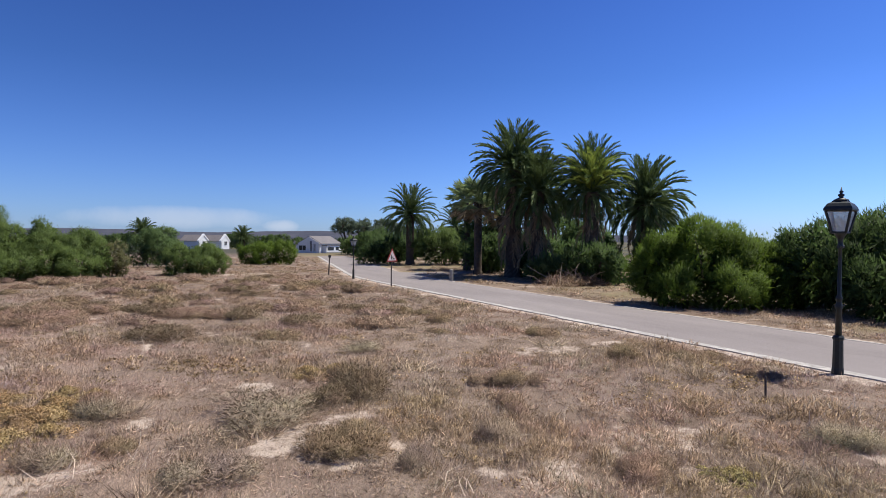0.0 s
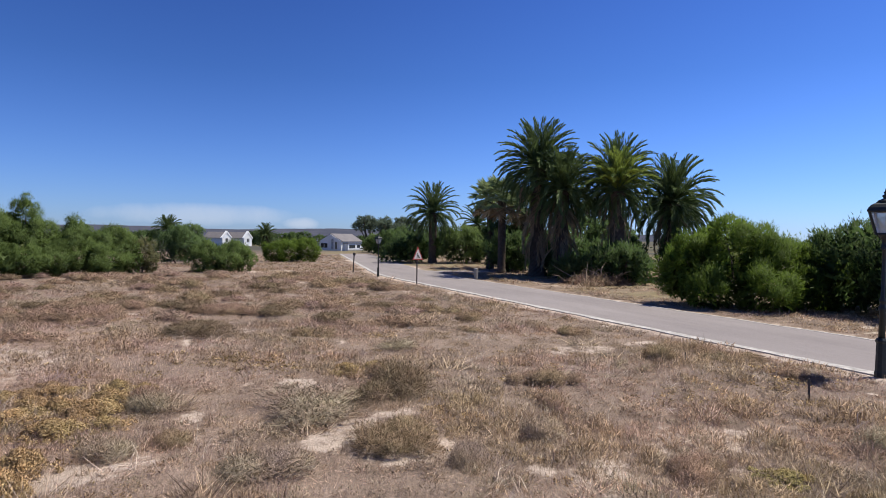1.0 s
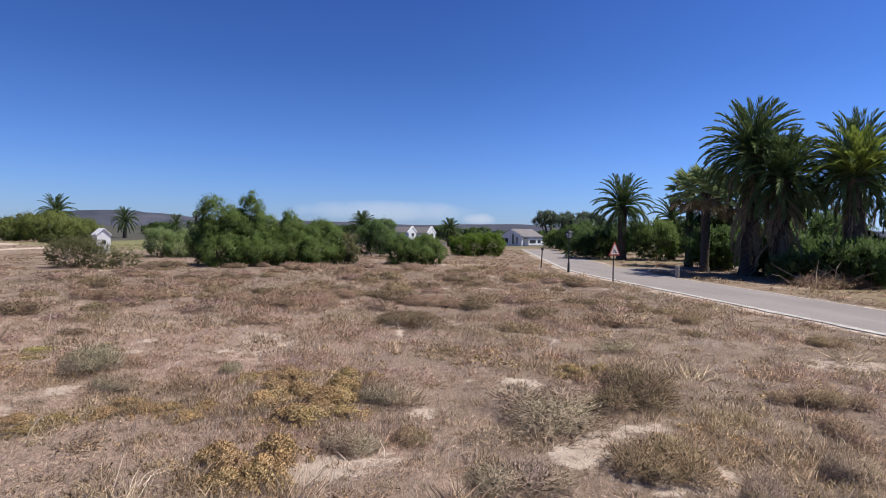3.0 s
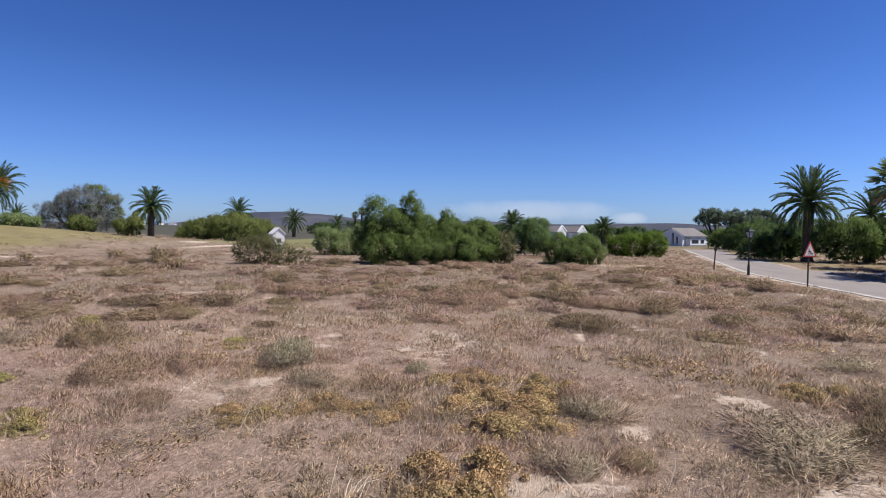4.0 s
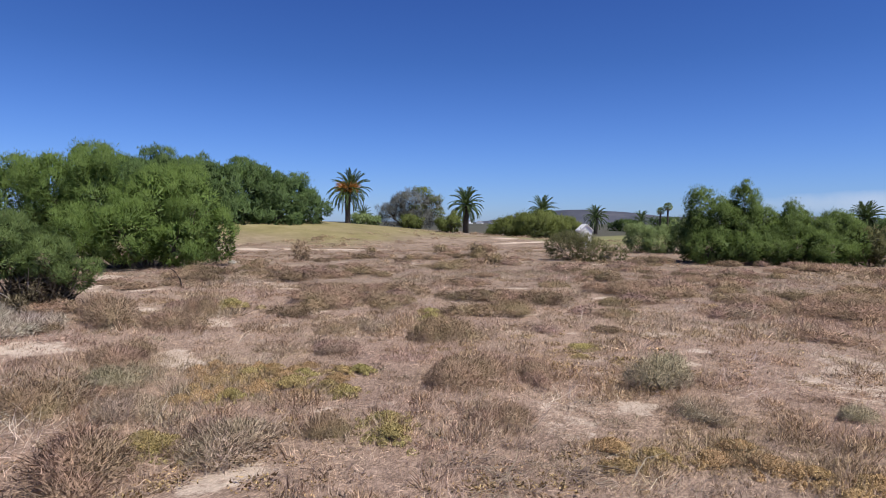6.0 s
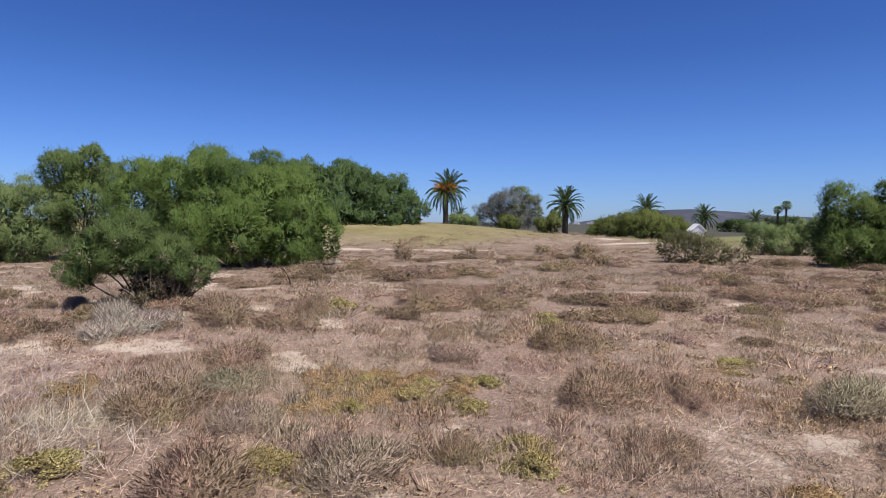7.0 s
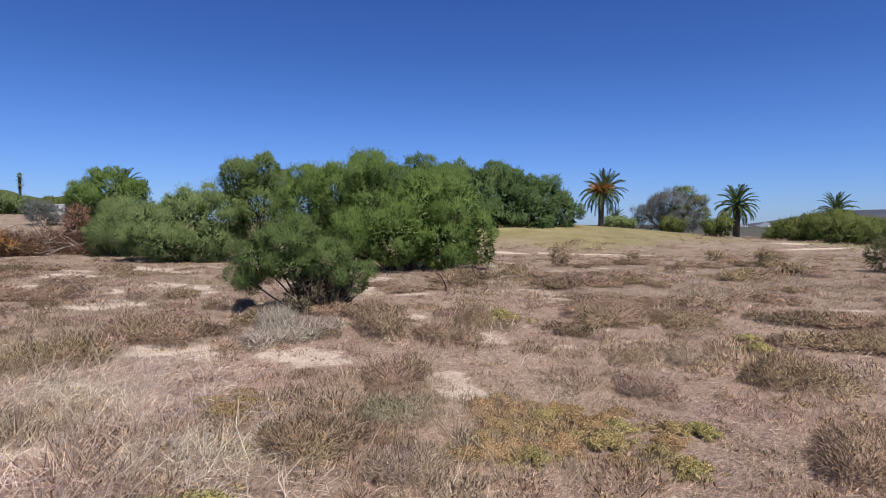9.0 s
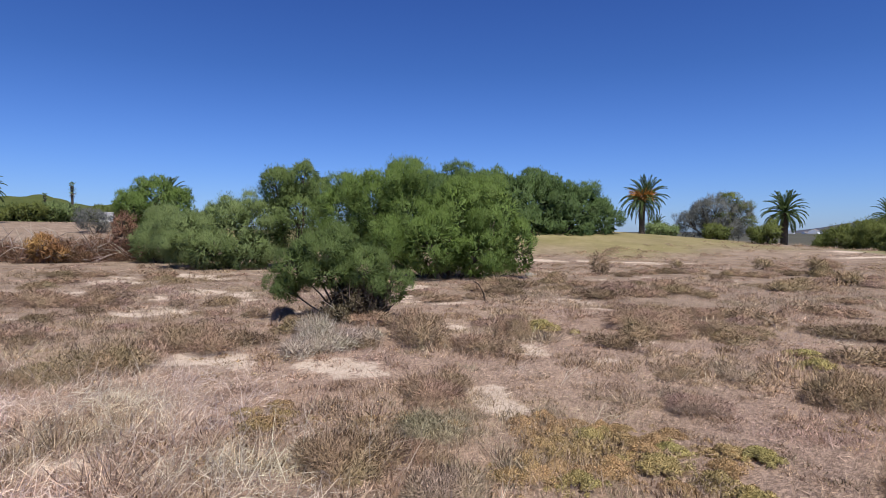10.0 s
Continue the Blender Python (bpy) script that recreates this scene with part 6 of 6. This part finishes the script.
# ---- buildings ----
def gable_house(name, label, x, y, turn, w, d, wall_h, ridge, windows, chimney=False, group="", parapet=False):
    """A plastered house with its gable towards -y: w wide, d deep."""
    root = thing(name, label, "house", x, y, 0.0, turn, group)
    bm = bmesh.new()
    prof = [(-w / 2, -0.3), (w / 2, -0.3), (w / 2, wall_h), (0, ridge), (-w / 2, wall_h)]
    front = [bm.verts.new((px, 0, pz)) for px, pz in prof]
    back = [bm.verts.new((px, d, pz)) for px, pz in prof]
    bm.faces.new(front), bm.faces.new(back[::-1])
    for i in range(5):
        bm.faces.new((front[i], back[i], back[(i + 1) % 5], front[(i + 1) % 5]))
    part("wall", bm, M_WHITE, root, "white plastered wall")
    for s in (-1, 1):
        bm = bmesh.new()
        o, t = 0.25, 0.12
        e = (w / 2 + o, wall_h - o * (ridge - wall_h) / (w / 2))
        q = [(0, ridge + 0.02), (s * e[0], e[1] + 0.02), (s * e[0], e[1] + t), (0, ridge + t + 0.02)]
        a = [bm.verts.new((px, 0.12, pz)) for px, pz in q]
        b = [bm.verts.new((px, d + 0.15, pz)) for px, pz in q]
        bm.faces.new(a), bm.faces.new(b[::-1])
        for i in range(4):
            bm.faces.new((a[i], b[i], b[(i + 1) % 4], a[(i + 1) % 4]))
        part("roof", bm, M_ROOF, root, "grey roof slope")
    for face, c, z, ww, hh in windows:
        bm = bmesh.new()
        box(bm, -ww / 2, ww / 2, -0.03, 0.05, 0, hh)
        win = part("window", bm, M_GLASS, root, "dark window")
        win.matrix_basis = pose(c, -0.0, z) if face == "front" else pose(w / 2, c, z, 0, 0, 90)
        bm = bmesh.new()
        for x0, x1, z0, z1 in ((-ww / 2 - 0.08, -ww / 2, -0.08, hh + 0.08), (ww / 2, ww / 2 + 0.08, -0.08, hh + 0.08), (-ww / 2, ww / 2, hh, hh + 0.08), (-ww / 2, ww / 2, -0.08, 0), (-0.03, 0.03, 0, hh)):
            box(bm, x0, x1, -0.06, 0.02, z0, z1)
        part("frame", bm, M_WHITE, win)
    if parapet:
        for s in (-1, 1):
            bm = bmesh.new()
            q = [(0, ridge - 0.1), (s * (w / 2 + 0.3), wall_h - 0.35), (s * (w / 2 + 0.3), wall_h + 0.0), (0, ridge + 0.4)]
            a = [bm.verts.new((px, -0.1 - 0.01 * s, pz)) for px, pz in q]
            b = [bm.verts.new((px, 0.4 + 0.01 * s, pz)) for px, pz in q]
            bm.faces.new(a), bm.faces.new(b[::-1])
            for i in range(4):
                bm.faces.new((a[i], b[i], b[(i + 1) % 4], a[(i + 1) % 4]))
            part("gable_parapet", bm, M_WHITE, root, "thick white gable parapet")
    if chimney:
        bm = bmesh.new()
        box(bm, -0.35, 0.35, 0.25, 0.8, ridge - 0.8, ridge + 0.5, 0.03)
        part("chimney", bm, M_WHITE, root)
    return root


house = gable_house("house", "white plastered house with grey pitched roof", 26.0, 111.0, -48, 4.7, 7.0, 1.75, 3.0,
                    [("front", -1.35, 0.5, 1.5, 0.85), ("front", 0.5, 0.3, 0.4, 1.9), ("front", 1.3, 0.3, 0.4, 1.3)])
bm = bmesh.new()
box(bm, 2.3, 3.3, 0.8, 6.0, -0.2, 1.35, 0.03)
part("porch", bm, M_WHITE, house, "low white side wing")
bm = bmesh.new()
box(bm, 2.3, 3.45, 0.7, 6.1, 1.36, 1.46, 0.02)
part("porch_roof", bm, M_ROOF, house)
bm = bmesh.new()
box(bm, 3.28, 3.34, 1.2, 3.2, 0.5, 1.1)
part("window", bm, M_GLASS, house, "dark wide window")
bm = bmesh.new()
box(bm, 3.28, 3.34, 3.9, 4.9, 0.5, 1.1)
part("window", bm, M_GLASS, house, "dark wide window")
bm = bmesh.new()
box(bm, 3.29, 3.36, 0.9, 5.9, -0.2, 0.22, 0.01)
part("plinth", bm, M_STONE, house, "pale stone plinth")
bm = bmesh.new()
box(bm, -3.3, -2.36, 0.6, 4.0, -0.2, 1.5, 0.03)
part("side_wing", bm, M_WHITE, house, "low white side wing")
bm = bmesh.new()
box(bm, -3.4, -2.38, 0.5, 4.1, 1.5, 1.6, 0.02)
part("side_wing_roof", bm, M_ROOF, house)
for k, (x, y, turn, w) in enumerate(((11.0, 150.8, 50, 3.3), (15.8, 151.3, 50, 3.1))):
    gable_house("far_house", "small white gabled house half hidden by bushes", x, y, turn, w, 5.0, 2.0, 3.2, [("front", 0, 1.0, 0.9, 0.8)], False, "white houses", True)


def hut(x, y):
    root = thing("hut", "small white plastered hut with pitched roof", "hut", x, y, turn=38)
    bm = bmesh.new()
    prof = [(-0.55, -0.3), (0.55, -0.3), (0.55, 1.65), (0, 2.15), (-0.55, 1.65)]
    a, b = [bm.verts.new((px, 0, pz)) for px, pz in prof], [bm.verts.new((px, 1.3, pz)) for px, pz in prof]
    bm.faces.new(a), bm.faces.new(b[::-1])
    for i in range(5):
        bm.faces.new((a[i], b[i], b[(i + 1) % 5], a[(i + 1) % 5]))
    part("wall", bm, M_WHITE, root)
    for s in (-1, 1):
        bm = bmesh.new()
        q = [(0, 2.16), (s * 0.65, 1.57), (s * 0.65, 1.64), (0, 2.25)]
        a, b = [bm.verts.new((px, -0.1, pz)) for px, pz in q], [bm.verts.new((px, 1.4, pz)) for px, pz in q]
        bm.faces.new(a), bm.faces.new(b[::-1])
        for i in range(4):
            bm.faces.new((a[i], b[i], b[(i + 1) % 4], a[(i + 1) % 4]))
        part("roof", bm, M_WHITE, root, "white roof slope")
    bm = bmesh.new()
    box(bm, -0.16, 0.16, -0.02, 0.04, 0.8, 1.15)
    part("window", bm, M_GLASS, root, "small dark opening")


hut(-23.7, 58.3)
shed = thing("shed", "small white flat-roofed shed in the scrub", "shed", -94.0, 6.8, turn=80)
bm = bmesh.new()
box(bm, -0.75, 0.75, -0.9, 0.9, -0.4, 1.15, 0.03)
part("wall", bm, M_WHITE, shed)
bm = bmesh.new()
box(bm, -0.85, 0.85, -1.0, 1.0, 1.15, 1.25, 0.02)
part("roof", bm, M_WHITE, shed)


# town at the foot of the hill, far beyond the palms
for k in range(13):
    yaw, dist = radians(24.5 + 0.85 * k + 0.3 * math.sin(k * 5)), 620 + 60 * math.sin(k * 2.3)
    gable_house("town_house", "tiny pale house of the distant town", -math.sin(yaw) * dist, math.cos(yaw) * dist, 40 * math.sin(k * 3.1), 4.5 + 2 * math.sin(k) ** 2, 6.0, 1.8 + 0.8 * (k % 3), 3.0 + 0.9 * (k % 3), [], False, "distant town")

# odds and ends on the sand
def twig_tangle(x, y, w, seed):
    """Fallen grey branches lying on one another."""
    rng = np.random.default_rng(seed)
    root = thing("twig_tangle", "tangle of fallen bleached grey twigs on sand", "twigs", x, y, group="fallen twigs")
    for _ in range(34):
        a, q = rng.uniform(0, 6.28), rng.uniform(0, 6.28)
        p = Vector((math.cos(q), math.sin(q), 0)) * w * 0.4 * rng.random() + Vector((0, 0, rng.uniform(0.0, 0.1)))
        d = Vector((math.cos(a), math.sin(a), rng.uniform(-0.05, 0.35)))
        n = d.orthogonal().normalized() * rng.uniform(-0.12, 0.12)
        long = rng.uniform(0.15, 0.42)
        r = rng.uniform(0.003, 0.006)
        part_mesh("twig", mesh_np("twig", *tubes([([p, p + d * long * 0.5 + n, p + d * long], [r, r * 0.8, r * 0.4])], 4), M_GREY_TWIG), root)


twig_tangle(-5.8, 8.1, 1.0, 1)
twig_tangle(-6.3, 8.5, 0.8, 2)
twig_tangle(-5.3, 8.7, 0.7, 3)
stick = thing("dead_stick", "dark bent dead stick stuck in the sand", "stick", -22.0, 15.6)
part_mesh("stem", mesh_np("stem", *tubes([([Vector((0, 0, -0.05)), Vector((0.02, -0.08, 0.25)), Vector((0.05, -0.3, 0.55)), Vector((0.06, -0.5, 0.66))], [0.03, 0.028, 0.022, 0.014])], 6), M_BARK), stick)
for k, (x, y, r) in enumerate(((-30.2, 23.9, 0.24), (-30.4, 24.4, 0.13))):
    rng = np.random.default_rng(k)
    bm = bmesh.new()
    bmesh.ops.create_icosphere(bm, subdivisions=2, radius=r)
    for v in bm.verts:
        v.co *= 1 + 0.25 * noise.noise(v.co * 4 / r * 0.3)
        v.co.z *= 0.6
    ob = tagged(new("stone", mesh_bm("stone", bm, M_STONE, True)), "pale weathered stone at the foot of the bush", "stone", "pale stones")
    ob.matrix_basis = pose(x, y, float(height(x, y)) + r * 0.2, 0, 0, 50 * k)
